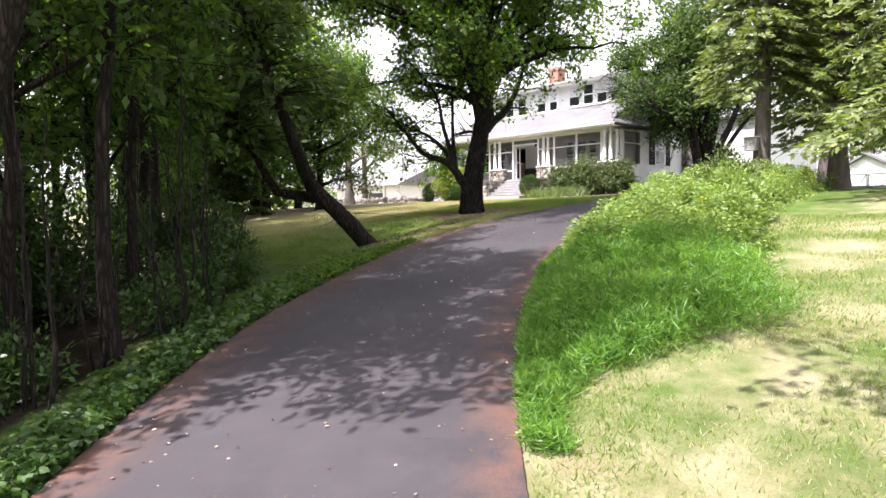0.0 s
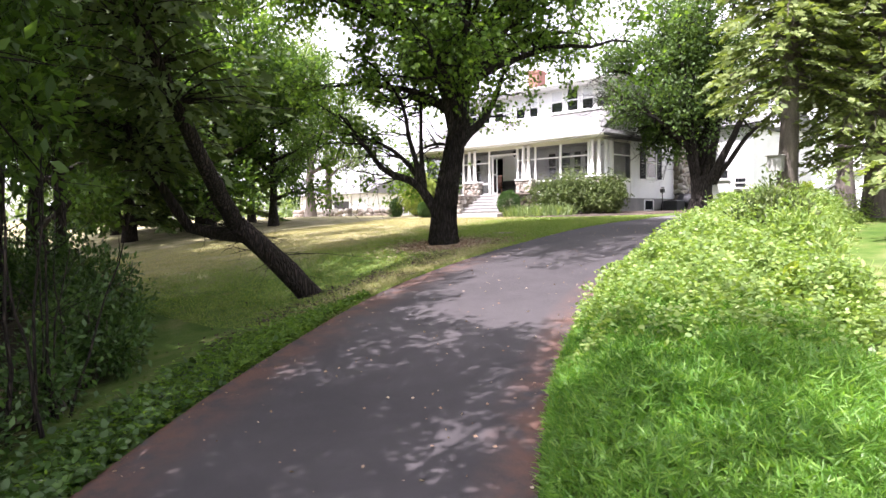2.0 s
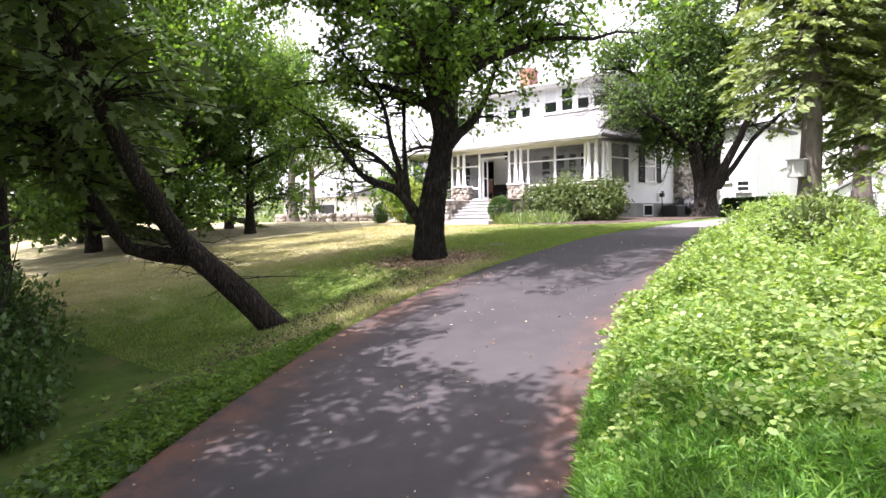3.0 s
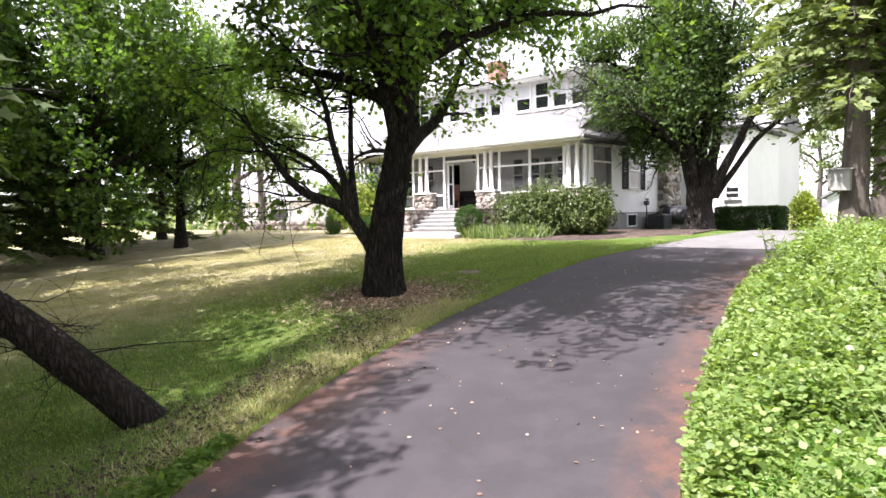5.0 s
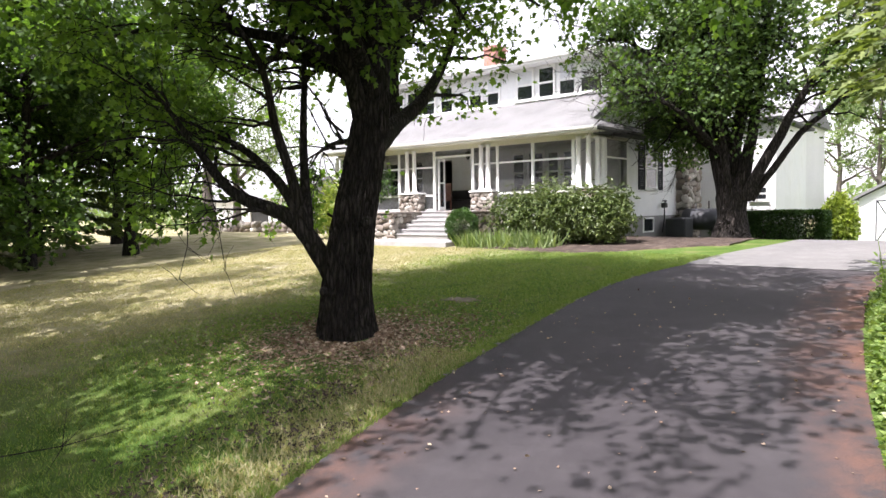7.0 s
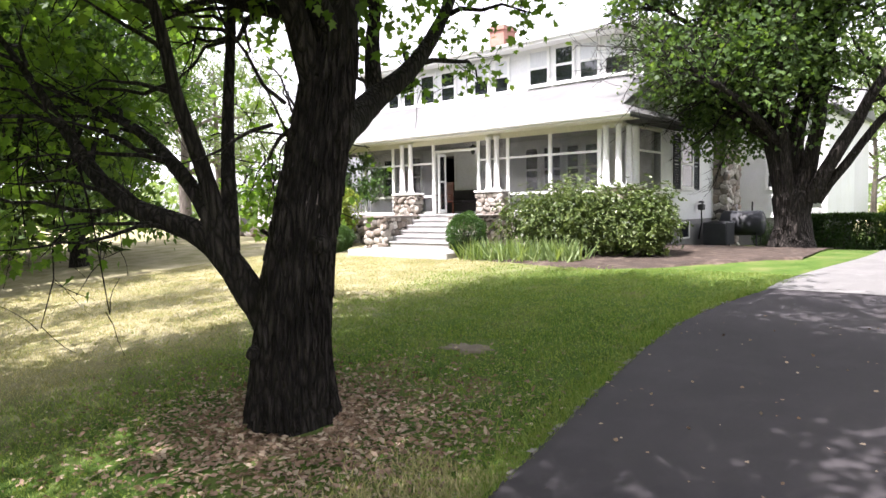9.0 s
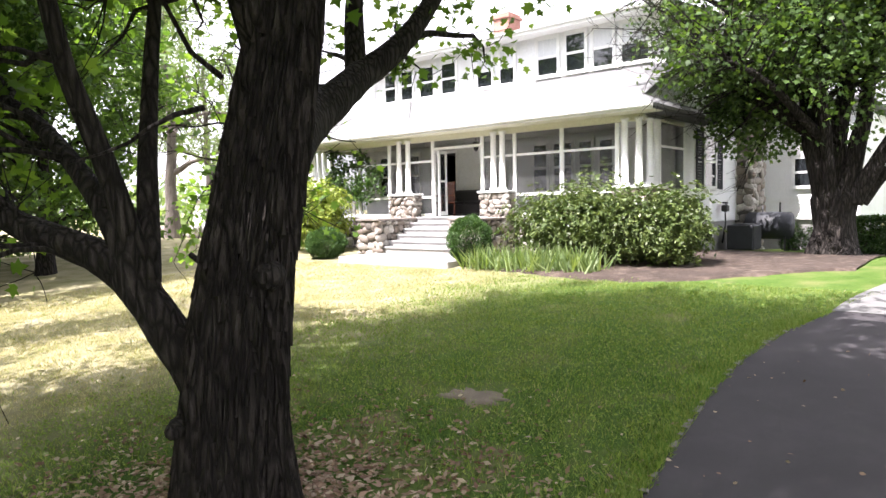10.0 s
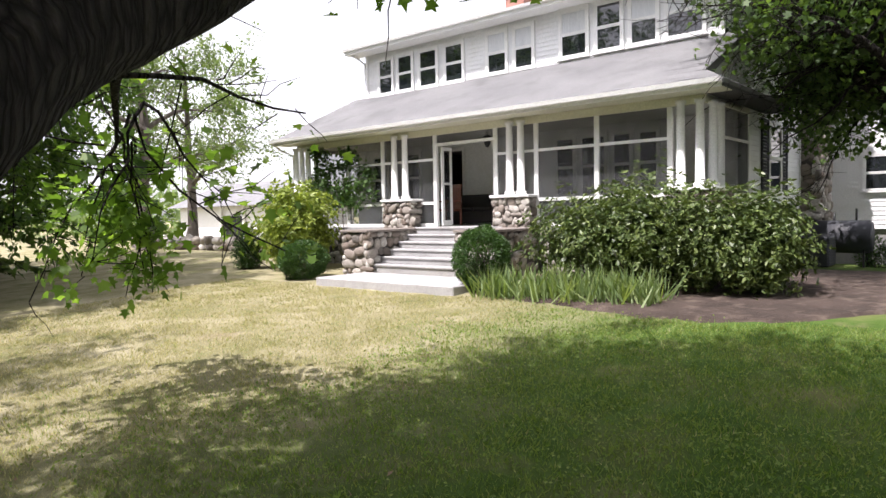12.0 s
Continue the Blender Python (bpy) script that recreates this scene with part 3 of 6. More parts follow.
# side wall facing east, with its low flat-roofed room
part("wall", prism([(2.66, 0.66), (7.18, 0.66), (7.18, 4.86), (2.9, 4.86), (2.0, 4.6), (0.2, 3.78), (0.2, 3.4), (2.66, 3.4)], "x", -0.15, -0.024), M_WHITE, house)
part("siding", siding("x", -0.024, 1, 2.68, 3.0, 0.68, 3.4), M_WHITE, house)
sid = siding("x", -0.024, 1, 2.9, 7.18, 0.68, 4.84)
part("siding", sid, M_WHITE, house)
part("corner_board", boxes((-0.06, 0.015, 2.63, 2.675, 0.66, 3.4), bev=0.005), M_TRIM, house)
part("corner_board", boxes((-0.05, 0.015, 7.12, 7.2, 0.66, 4.86), bev=0.005), M_TRIM, house)
sw = window(house, "x", -0.002, 1, 4.2, 5.18, 1.66, 3.2, deep=0.04)
for a, b in ((3.56, 4.1), (5.27, 5.77)):
    sh = part("shutter", boxes((0.001, 0.035, a, a + 0.06, 1.62, 3.28), (0.001, 0.035, b - 0.06, b, 1.62, 3.28), (0.001, 0.035, a + 0.06, b - 0.06, 3.2, 3.28), (0.001, 0.035, a + 0.06, b - 0.06, 1.62, 1.7), (0.001, 0.035, a + 0.06, b - 0.06, 2.4, 2.48)), M_SHUT, house, "blue-black louvred shutter")
    for i in range(20):
        z = 1.72 + i * 0.074
        if 2.36 < z < 2.47:
            continue
        part("slat", prism([(0.004, z), (0.03, z - 0.02), (0.034, z + 0.01), (0.008, z + 0.05)], "y", a + 0.061, b - 0.061), M_SHUT, sh)
bw = part("basement_window", boxes((-0.03, 0.02, 4.0, 4.06, 0.05, 0.6), (-0.03, 0.02, 4.9, 4.96, 0.05, 0.6), (-0.03, 0.02, 4.06, 4.9, 0.55, 0.6), (-0.03, 0.02, 4.06, 4.9, 0.05, 0.1)), M_TRIM, house)
part("pane", boxes((-0.02, -0.005, 4.06, 4.9, 0.1, 0.55)), M_GLASS, bw)
bm = bmesh.new()
z = 3.85
while z < 4.8:
    y0 = (z - 3.47) / 0.475 - 0.62
    q = [bm.verts.new(c) for c in ((-0.023, y0, z), (-0.002, y0, z), (-0.002, 2.899, z), (-0.023, 2.899, z), (-0.023, y0 + 0.23, z + 0.113), (-0.017, y0 + 0.23, z + 0.113), (-0.017, 2.899, z + 0.113), (-0.023, 2.899, z + 0.113))]
    for f in ((0, 1, 2, 3), (1, 2, 6, 5), (4, 5, 6, 7), (0, 1, 5, 4), (2, 3, 7, 6)):
        bm.faces.new([q[i] for i in f])
    z += 0.115
part("siding", bm, M_WHITE, house)
part("flat_roof", boxes((-4.0, 0.16, 2.7, 7.35, 4.861, 4.93), bev=0.01), M_EDGE, house)
part("rear_wall", boxes((-11.9, -0.02, 7.05, 7.17, 0.66, 4.86), (-11.9, -11.78, 2.45, 7.04, 0.66, 4.7)), M_WHITE, house)

# porch roof: one slope from the eave up to the dormer, with a pent return along the east side
PR = 0.475
part("porch_roof", prism([(-0.62, 3.44), (-0.62, 3.52), (2.72, 3.52 + PR * 3.34), (2.72, 3.42 + PR * 3.34), (0.1, 3.44 + PR * 0.5)], "x", -12.4, 0.0), M_ROOF, house, "weathered pale grey shingle roof")
rngR = np.random.default_rng(11)
V = []
for r in range(21):
    y0 = -0.63 + r * 0.155
    z0 = 3.528 + (y0 + 0.62) * PR
    x = -12.41 + rngR.uniform(0, 0.3)
    while x < -0.02:
        w = rngR.uniform(0.26, 0.34)
        e = min(x + w - 0.006, 0.0)
        dz, dy = 0.008 + rngR.uniform(0, 0.006), rngR.uniform(-0.006, 0.006)
        V += [(x, y0 + dy, z0 + dz), (e, y0 + dy, z0 + dz), (e, y0 + 0.17, z0 + 0.17 * PR + 0.002), (x, y0 + 0.17, z0 + 0.17 * PR + 0.002)]
        x += w
tagged(part("shingles", polys("shingles", V, 4), M_ROOF, house), kind="stuff")
part("fascia", boxes((-12.4, 0.5, -0.655, -0.622, 3.38, 3.515), bev=0.004), M_TRIM, house)
part("soffit", boxes((-12.38, 0.48, -0.62, -0.005, 3.385, 3.42)), M_CREAM, house)
gut = part("gutter", prism([(-0.66, 3.44), (-0.75, 3.45), (-0.77, 3.53), (-0.755, 3.53), (-0.735, 3.46), (-0.66, 3.46)], "x", -12.42, 0.52), M_TRIM, house)
part("downspout", tubes("downspout", [([(-12.3, -0.7, 3.44), (-12.25, -0.45, 3.25), (-12.1, -0.1, 3.1), (-12.1, -0.1, 0.0)], [0.035] * 4)]), M_TRIM, house)
bm = bmesh.new()
q = [bm.verts.new(c) for c in ((0.003, -0.62, 3.45), (0.52, -0.62, 3.45), (0.52, 3.95, 3.45), (0.003, 3.95, 3.45), (0.003, -0.62, 3.53), (0.52, -0.62, 3.53), (0.52, 3.95, 3.53), (0.003, 0.03, 3.84), (0.003, 3.95, 3.84))]
for f in ((0, 1, 2, 3), (0, 1, 5, 4), (1, 2, 6, 5), (4, 5, 7), (5, 6, 8, 7), (2, 3, 8, 6), (0, 4, 7, 8, 3)):
    bm.faces.new([q[i] for i in f])
part("pent_roof", bm, M_ROOF, house)
part("pent_soffit", boxes((0.0, 0.53, -0.58, 3.95, 3.40, 3.448)), M_EDGE, house)

# porch beam, posts, rails and screens
part("beam", boxes((-12.0, 0.02, -0.05, 0.1, 3.22, 3.383), (-0.1, 0.02, 0.101, 2.66, 3.27, 3.383), (-12.0, -11.88, 0.101, 2.3, 3.22, 3.383), bev=0.006), M_CREAM, house)
POSTS = [-11.2, -9.82, -8.43, -6.6, -4.76, -3.66, -2.2, -0.66]
for x in POSTS:
    part("post", boxes((x - 0.055, x + 0.055, -0.03, 0.06, FLOOR, 3.219), bev=0.006), M_TRIM, house)
for y in (1.0, 2.65):
    part("post", boxes((-0.06, 0.022, y - 0.05, y + 0.05, FLOOR, 3.269), bev=0.006), M_TRIM, house)


def column(x, y, z0, z1):
    part("column", tubes("column", [([(x, y, z0), (x, y, z0 + 0.07), (x, y, z0 + 0.071), (x, y, (z0 + z1) / 2), (x, y, z1 - 0.06), (x, y, z1 - 0.059), (x, y, z1)], [0.12, 0.12, 0.088, 0.082, 0.072, 0.1, 0.1])], seg=12), M_TRIM, house)


for x in (-7.88, -7.5, -4.28, -3.98):
    column(x, -0.14, 1.68, 3.3)
for x, y in ((-0.42, -0.1), (-0.06, -0.1), (0.03, 0.34), (0.03, 0.72), (-11.42, -0.1), (-11.7, -0.1), (-11.97, -0.1)):
    column(x, y, 1.68, 3.3)
SCREENS = [(-11.145, -9.875, 1), (-9.765, -8.485, 1), (-8.375, -6.655, 1), (-4.705, -3.715, 1), (-3.605, -2.255, 1), (-2.145, -0.715, 1)]
for a, b, _ in SCREENS:
    part("rail", boxes((a, b, -0.02, 0.045, 2.6, 2.66)), M_TRIM, house)
    part("rail", boxes((a, b, -0.02, 0.045, 1.52, 1.59)), M_TRIM, house)
    part("rail", boxes((a, b, -0.02, 0.045, FLOOR, 1.05)), M_TRIM, house)
    for z0, z1 in ((1.05, 1.52), (1.59, 2.6), (2.66, 3.219)):
        part("screen", boxes((a, b, 0.008, 0.012, z0, z1)), M_SCREEN, house)
part("rail", boxes((-0.03, 0.015, 1.05, 2.6, 2.64, 2.7)), M_TRIM, house)
part("rail", boxes((-0.03, 0.015, 1.05, 2.6, 1.52, 1.59)), M_TRIM, house)
part("panel", boxes((-0.06, 0.0, 0.05, 2.6, 0.7, 1.519)), M_WHITE, house)
for z0, z1 in ((1.59, 2.64), (2.7, 3.269)):
    part("screen", boxes((-0.008, -0.004, 1.05, 2.6, z0, z1)), M_SCREEN, house)
# entry: header, transom light and the screen door folded back
part("header", boxes((-6.545, -4.815, -0.02, 0.05, 2.95, 3.02)), M_TRIM, house)
part("screen", boxes((-6.545, -4.815, 0.008, 0.012, 3.02, 3.219)), M_SCREEN, house)
sd = part("screen_door", boxes((-6.5, -6.45, 0.08, 0.16, 0.99, 2.94), (-6.5, -6.45, 0.4, 0.47, 0.99, 2.94), (-6.5, -6.45, 0.16, 0.4, 2.85, 2.94), (-6.5, -6.45, 0.16, 0.4, 0.99, 1.12), (-6.5, -6.45, 0.16, 0.4, 2.0, 2.06), bev=0.004), M_TRIM, house, "white screen door standing open")
part("screen", boxes((-6.477, -6.473, 0.16, 0.4, 1.12, 2.0)), M_SCREEN, sd)
part("screen", boxes((-6.477, -6.473, 0.16, 0.4, 2.06, 2.85)), M_SCREEN, sd)

# upper storey: a long dormer with groups of sash windows under a low roof
DY = 2.6
part("dormer_wall", boxes((-11.65, -0.5, DY, 7.04, 4.75, 6.42)), M_WHITE, house)
part("siding", siding("y", DY, -1, -11.64, -0.51, 4.98, 6.40), M_WHITE, house)
for a in (-11.68, -0.57):
    part("corner_board", boxes((a, a + 0.1, DY - 0.045, DY - 0.0225, 4.95, 6.42)), M_TRIM, house)
for a, b, z0, z1, cur in ((-11.07, -10.5, 5.08, 6.15, 0), (-10.25, -9.66, 5.08, 6.15, 0), (-9.35, -8.68, 5.08, 6.15, 0), (-8.35, -7.7, 5.08, 6.15, 0), (-6.82, -6.2, 5.1, 6.2, 1), (-5.92, -5.35, 5.1, 6.2, 1), (-4.5, -3.78, 5.16, 6.3, 1), (-3.52, -2.86, 5.16, 6.3, 0), (-2.63, -1.98, 5.16, 6.3, 1), (-1.75, -0.92, 5.16, 6.3, 1)):
    window(house, "y", DY - 0.022, -1, a, b, z0, z1, cur)
part("dormer_roof", prism([(2.05, 6.43), (2.05, 6.53), (7.6, 7.15), (7.6, 7.05)], "x", -12.05, -0.1), M_ROOF, house)
part("dormer_fascia", boxes((-12.06, -0.09, 2.0, 2.048, 6.38, 6.54), (-12.06, -0.09, 2.048, 2.6, 6.385, 6.425)), M_TRIM, house)
part("gutter", prism([(2.0, 6.47), (1.92, 6.48), (1.9, 6.55), (1.915, 6.55), (1.935, 6.49), (2.0, 6.49)], "x", -12.06, -0.1), M_TRIM, house)
part("downspout", tubes("downspout", [([(-11.95, 1.98, 6.46), (-11.8, 2.3, 6.3), (-11.72, 2.55, 6.15), (-11.72, 2.55, 4.95)], [0.035] * 4)]), M_TRIM, house)
part("main_roof", prism([(2.73, 5.02), (7.4, 7.35), (12.0, 5.0), (12.0, 4.86), (7.4, 7.2), (2.73, 4.86)], "x", -12.2, -0.05), M_ROOF, house)
part("gable_wall", prism([(3.4, 4.8), (7.4, 7.15), (11.4, 4.8)], "x", -0.5, -0.4), M_WHITE, house)
part("rake_board", prism([(3.2, 5.0), (7.4, 7.36), (7.4, 7.5), (3.2, 5.14)], "x", -0.05, 0.0), M_TRIM, house)
part("attic_window", boxes((-0.4, -0.36, 6.6, 7.4, 5.35, 6.3)), M_GLASS, house)
part("brick_chimney", boxes((-8.3, -7.6, 5.6, 6.4, 6.5, 8.4), (-8.36, -7.54, 5.54, 6.46, 8.2, 8.3), bev=0.01), M_BRICK, house)

# rear ell and the far wing behind it
ell = thing("house_wing", (0, 10, 0), "white clapboard rear wing on low piers", "house")
part("wall", boxes((-0.4, 3.0, 0.05, 5.5, 0.6, 4.4)), M_WHITE, ell)
part("siding", siding("y", 0.05, -1, -0.4, 3.0, 0.6, 4.38, 0.13), M_WHITE, ell)
part("skirt", boxes((-0.4, 2.95, 0.12, 5.4, -1.0, 0.6)), M_FOUND, ell)
part("corner_board", boxes((2.94, 3.03, -0.01, 0.028, 0.6, 4.4)), M_TRIM, ell)
part("roof", boxes((-0.6, 3.3, -0.35, 5.8, 4.4, 4.55), bev=0.02), M_EDGE, ell)
window(ell, "y", 0.028, -1, 1.05, 1.75, 1.7, 2.7)
window(ell, "y", 0.028, -1, 2.1, 2.7, 1.2, 1.75)
wing = thing("house_wing", (0, 16, 0), "far white wing with an upper sun porch", "house")
part("wall", boxes((-3.0, 2.75, 0.05, 5.0, 0.3, 4.9)), M_FARWHITE, wing)
part("siding", siding("y", 0.05, -1, 0.5, 2.75, 0.3, 4.88, 0.14), M_WHITE, wing)
part("roof", prism([(-0.3, 4.9), (2.5, 6.2), (5.3, 4.9)], "x", -3.3, 3.0), M_ROOF, wing)
for a, b in ((1.2, 1.55), (1.7, 2.05), (2.2, 2.55)):
    window(wing, "y", 0.028, -1, a, b, 2.2, 3.9)

# ---- stone work ----
rngS = np.random.default_rng(5)
STONES = []
for i in range(9):
    bm = bmesh.new()
    bmesh.ops.create_icosphere(bm, subdivisions=2, radius=0.5)
    q = Vector(rngS.normal(size=3) * 9)
    for v in bm.verts:
        n = noise.noise(v.co * 1.7 + q)
        v.co *= 1 + 0.30 * n
        for k in range(3):
            v.co[k] = max(-0.40, min(0.40, v.co[k]))
    me = bpy.data.meshes.new("stone")
    bm.to_mesh(me), bm.free()
    me.polygons.foreach_set("use_smooth", [True] * len(me.polygons))
    STONES.append(me)


def stone_mat():
    def build(nt, b):
        oi = nt.nodes.new("ShaderNodeObjectInfo")
        v = coords(nt)
        col = ramp(nt, oi.outputs["Random"], [(0.0, (0.10, 0.09, 0.08)), (0.25, (0.22, 0.17, 0.135)), (0.5, (0.32, 0.29, 0.255)), (0.8, (0.46, 0.43, 0.385)), (1.0, (0.60, 0.575, 0.53))])
        f = noise_of(nt, v, 7, 6, 0.7)
        col = mix(nt, ramp(nt, f, [(0.35, (0.6,) * 3), (0.65, (0,) * 3)]), col, (0.16, 0.145, 0.125))
        nt.links.new(col, b.inputs["Base Color"])
        b.inputs["Roughness"].default_value = 0.85
        bump(nt, b, f, 0.5, 0.03)
    return mat("rounded_stone", build)


M_RUBBLE = stone_mat()
for me in STONES:
    me.materials.append(M_RUBBLE)


def stone_face(parent, axis, at, out, a0, a1, z0, z1, size):
    """Rounded field stones set in rough courses over one face of a mortar core."""
    z = z0
    while z < z1 - size * 0.3:
        h = size * rngS.uniform(0.7, 1.25)
        h = min(h, z1 - z + size * 0.15)
        a = a0 - rngS.uniform(0, size * 0.5)
        while a < a1:
            w = size * rngS.choice([0.6, 0.85, 1.1, 1.5, 1.9])
            hh = h * rngS.uniform(0.7, 1.2)
            c = min(max(a + w / 2, a0 + 0.04), a1 - 0.04)
            ob = new("stone", STONES[rngS.integers(len(STONES))])
            zc = min(z + h / 2 + rngS.normal() * h * 0.16, z1 - hh * 0.42)
            d = at - out * rngS.uniform(0, 0.05)
            loc = (c, d, zc) if axis == "y" else (d, c, zc)
            ob.parent = parent
            sx, sy = (w * 1.2, size * 0.75) if axis == "y" else (size * 0.75, w * 1.2)
            tilt = rngS.normal() * 0.3
            ob.matrix_local = Matrix.LocRotScale(loc, Euler((rngS.normal() * 0.1, tilt, rngS.normal() * 0.1) if axis == "y" else (tilt, rngS.normal() * 0.1, rngS.normal() * 0.1)), (sx, sy, hh * 1.22))
            a += w
        z += h * 0.96


def pier(name, x0, x1, y0, y1, z0, z1, label, faces, size=0.17, cap=True):
    hx, hy, h = (x1 - x0) / 2, (y1 - y0) / 2, z1 - z0
    t = part(name, boxes((-hx + 0.03, hx - 0.03, -hy + 0.03, hy - 0.03, 0, h)), M_MORTAR, house, label)
    t.location = ((x0 + x1) / 2, (y0 + y1) / 2, z0)
    if "s" in faces:
        stone_face(t, "y", -hy, -1, -hx, hx, 0, h, size)
    if "e" in faces:
        stone_face(t, "x", hx, 1, -hy, hy, 0, h, size)
    if "w" in faces:
        stone_face(t, "x", -hx, -1, -hy, hy, 0, h, size)
    if cap:
        part("cap", boxes((-hx - 0.06, hx + 0.06, -hy - 0.06, hy + 0.06, h + 0.01, h + 0.07), bev=0.012), M_TRIM if cap == "white" else M_CAP, t)
    return t


pier("porch_pier", -8.1, -7.1, -0.36, 0.0, 0.2, 1.6, "field-stone pier carrying a pair of white porch columns", "sew", 0.15, "white")
pier("porch_pier", -4.6, -3.68, -0.36, 0.0, 0.2, 1.6, "field-stone pier carrying a pair of white porch columns", "sew", 0.15, "white")
pier("porch_pier", -0.62, 0.2, -0.36, 0.95, -0.1, 1.6, "field-stone corner pier under white porch columns", "se", 0.16, "white")
pier("porch_pier", -12.15, -11.25, -0.36, 0.2, -0.1, 1.6, "field-stone corner pier under white porch columns", "sw", 0.16, "white")
pier("stair_wall", -7.75, -6.95, -2.05, -0.37, -0.3, 0.88, "rounded field-stone cheek wall beside the porch steps", "sew", 0.2)
pier("stair_wall", -4.3, -3.5, -2.05, -0.37, -0.3, 0.88, "rounded field-stone cheek wall beside the porch steps", "sew", 0.2)
pier("porch_base", -6.9, -4.35, -0.3, -0.1, -0.3, 0.85, "stone base under the porch entry", "s", 0.2, False)
pier("porch_base", -11.2, -8.2, -0.25, -0.03, -0.3, 0.86, "stone base under the porch", "s", 0.22, False)
pier("porch_base", -3.4, -0.7, -0.25, -0.03, -0.3, 0.86, "stone base under the porch", "s", 0.22, False)
pier("stone_chimney", -0.5, 0.42, 7.21, 8.75, -0.5, 8.6, "tall rough field-stone chimney on the side of the house", "se", 0.26)

steps = thing("porch_steps", (-5.62, 0, 0), "grey painted concrete porch steps", "steps")
for i in range(6):
    z = FLOOR - 0.162 * i
    y = -0.42 - 0.3 * i
    part("tread", boxes((-1.32, 1.3, y - 0.03, y + 0.29, z - 0.05, z - 0.002), bev=0.01), M_CONC, steps)
    part("riser", boxes((-1.31, 1.29, y, y + 0.28, z - 0.162 if i < 5 else -0.3, z - 0.051)), M_CONC, steps)
tagged(part("path_slab", boxes((-6.85, -3.1, -3.65, -2.2, -0.35, 0.0), bev=0.02), M_CONC), "pale concrete slab at the foot of the steps", "pavement", kind="structure")

# ---- porch furniture ----
lan = thing("porch_lantern", (-5.55, 0.75, 3.33), "black iron lantern hanging from the porch ceiling", "lantern")
part("stem", tubes("stem", [([(0, 0, 0), (0, 0, -0.14)], [0.012, 0.012])]), M_BLACK, lan)
part("hood", tubes("hood", [([(0, 0, -0.13), (0, 0, -0.16), (0, 0, -0.2)], [0.03, 0.09, 0.11])], seg=6), M_BLACK, lan)
part("cage", tubes("cage", [([(0, 0, -0.2), (0, 0, -0.36), (0, 0, -0.44)], [0.095, 0.07, 0.02])], seg=6), M_BLACK, lan)
ch = thing("porch_chair", (-7.0, 0.95, FLOOR), "red-brown wooden armchair on the porch", "chair", rz=-20)
part("seat", boxes((-0.26, 0.26, -0.26, 0.26, 0.38, 0.44), bev=0.015), M_REDWOOD, ch)
for i in range(5):
    part("back_slat", boxes((-0.24 + i * 0.1, -0.17 + i * 0.1, 0.24, 0.27, 0.442, 1.0), bev=0.006), M_REDWOOD, ch)
part("back_rail", boxes((-0.27, 0.27, 0.235, 0.275, 1.001, 1.08), bev=0.01), M_REDWOOD, ch)
for x in (-0.24, 0.24):
    for y in (-0.23, 0.23):
        part("leg", boxes((x - 0.025, x + 0.025, y - 0.025, y + 0.025, 0, 0.379), bev=0.005), M_REDWOOD, ch)
    part("arm", boxes((x - 0.04, x + 0.04, -0.28, 0.234, 0.62, 0.66), bev=0.01), M_REDWOOD, ch)
    part("arm_post", boxes((x - 0.02, x + 0.02, -0.24, -0.2, 0.441, 0.619)), M_REDWOOD, ch)
so = thing("porch_sofa", (-6.62, 1.82, FLOOR), "dark leather settee against the house wall", "sofa")
part("base", boxes((-0.8, 0.8, -0.36, 0.36, 0.06, 0.36), bev=0.03), M_LEATHER, so)
part("back", boxes((-0.8, 0.8, 0.16, 0.38, 0.361, 0.82), bev=0.05), M_LEATHER, so)
for x in (-0.72, 0.72):
    part("arm", boxes((x - 0.09, x + 0.09, -0.36, 0.15, 0.361, 0.6), bev=0.04), M_LEATHER, so)
for x in (-0.31, 0.31):
    part("cushion", boxes((x - 0.3, x + 0.3, -0.36, 0.15, 0.362, 0.47), bev=0.04), M_LEATHER, so)

# ---- things along the east side ----
tank = thing("oil_tank", (1.0, 7.2, float(gz(1.0, 7.2))), "dark steel oil tank on legs beside the chimney", "tank")
bm = bmesh.new()
bmesh.ops.create_cone(bm, cap_ends=True, segments=24, radius1=0.42, radius2=0.42, depth=1.3, matrix=Matrix.Translation((0, 0, 0.78)) @ Euler((0, radians(90), 0)).to_matrix().to_4x4())
bmesh.ops.bevel(bm, geom=[e for e in bm.edges if e.calc_length() < 0.2 or len(e.link_faces) == 2 and e.calc_face_angle(0) > 1], offset=0.05, segments=2, affect="EDGES")
part("body", bm, M_TANK, tank, smooth=True)
for x in (-0.5, 0.5):
    for y in (-0.25, 0.25):
        part("leg", tubes("leg", [([(x, y, 0), (x, y, 0.5)], [0.025, 0.025])]), M_BLACK, tank)
part("vent_pipe", tubes("vent_pipe", [([(0.3, 0, 1.18), (0.3, 0, 1.5)], [0.03, 0.03])]), M_BLACK, tank)
part("vent_pipe", tubes("vent_pipe", [([(-0.2, 0, 1.18), (-0.2, 0, 1.42)], [0.03, 0.03])]), M_BLACK, tank)
ac = thing("air_conditioner", (0.62, 5.9, float(gz(0.6, 5.9))), "dark grey outdoor cooling unit by the foundation", "air conditioner")
part("case", boxes((-0.38, 0.38, -0.42, 0.42, 0.05, 0.78), bev=0.03), M_TANK, ac)
for i in range(9):
    part("louvre", boxes((0.382, 0.394, -0.38, 0.38, 0.12 + i * 0.07, 0.15 + i * 0.07)), M_BLACK, ac)
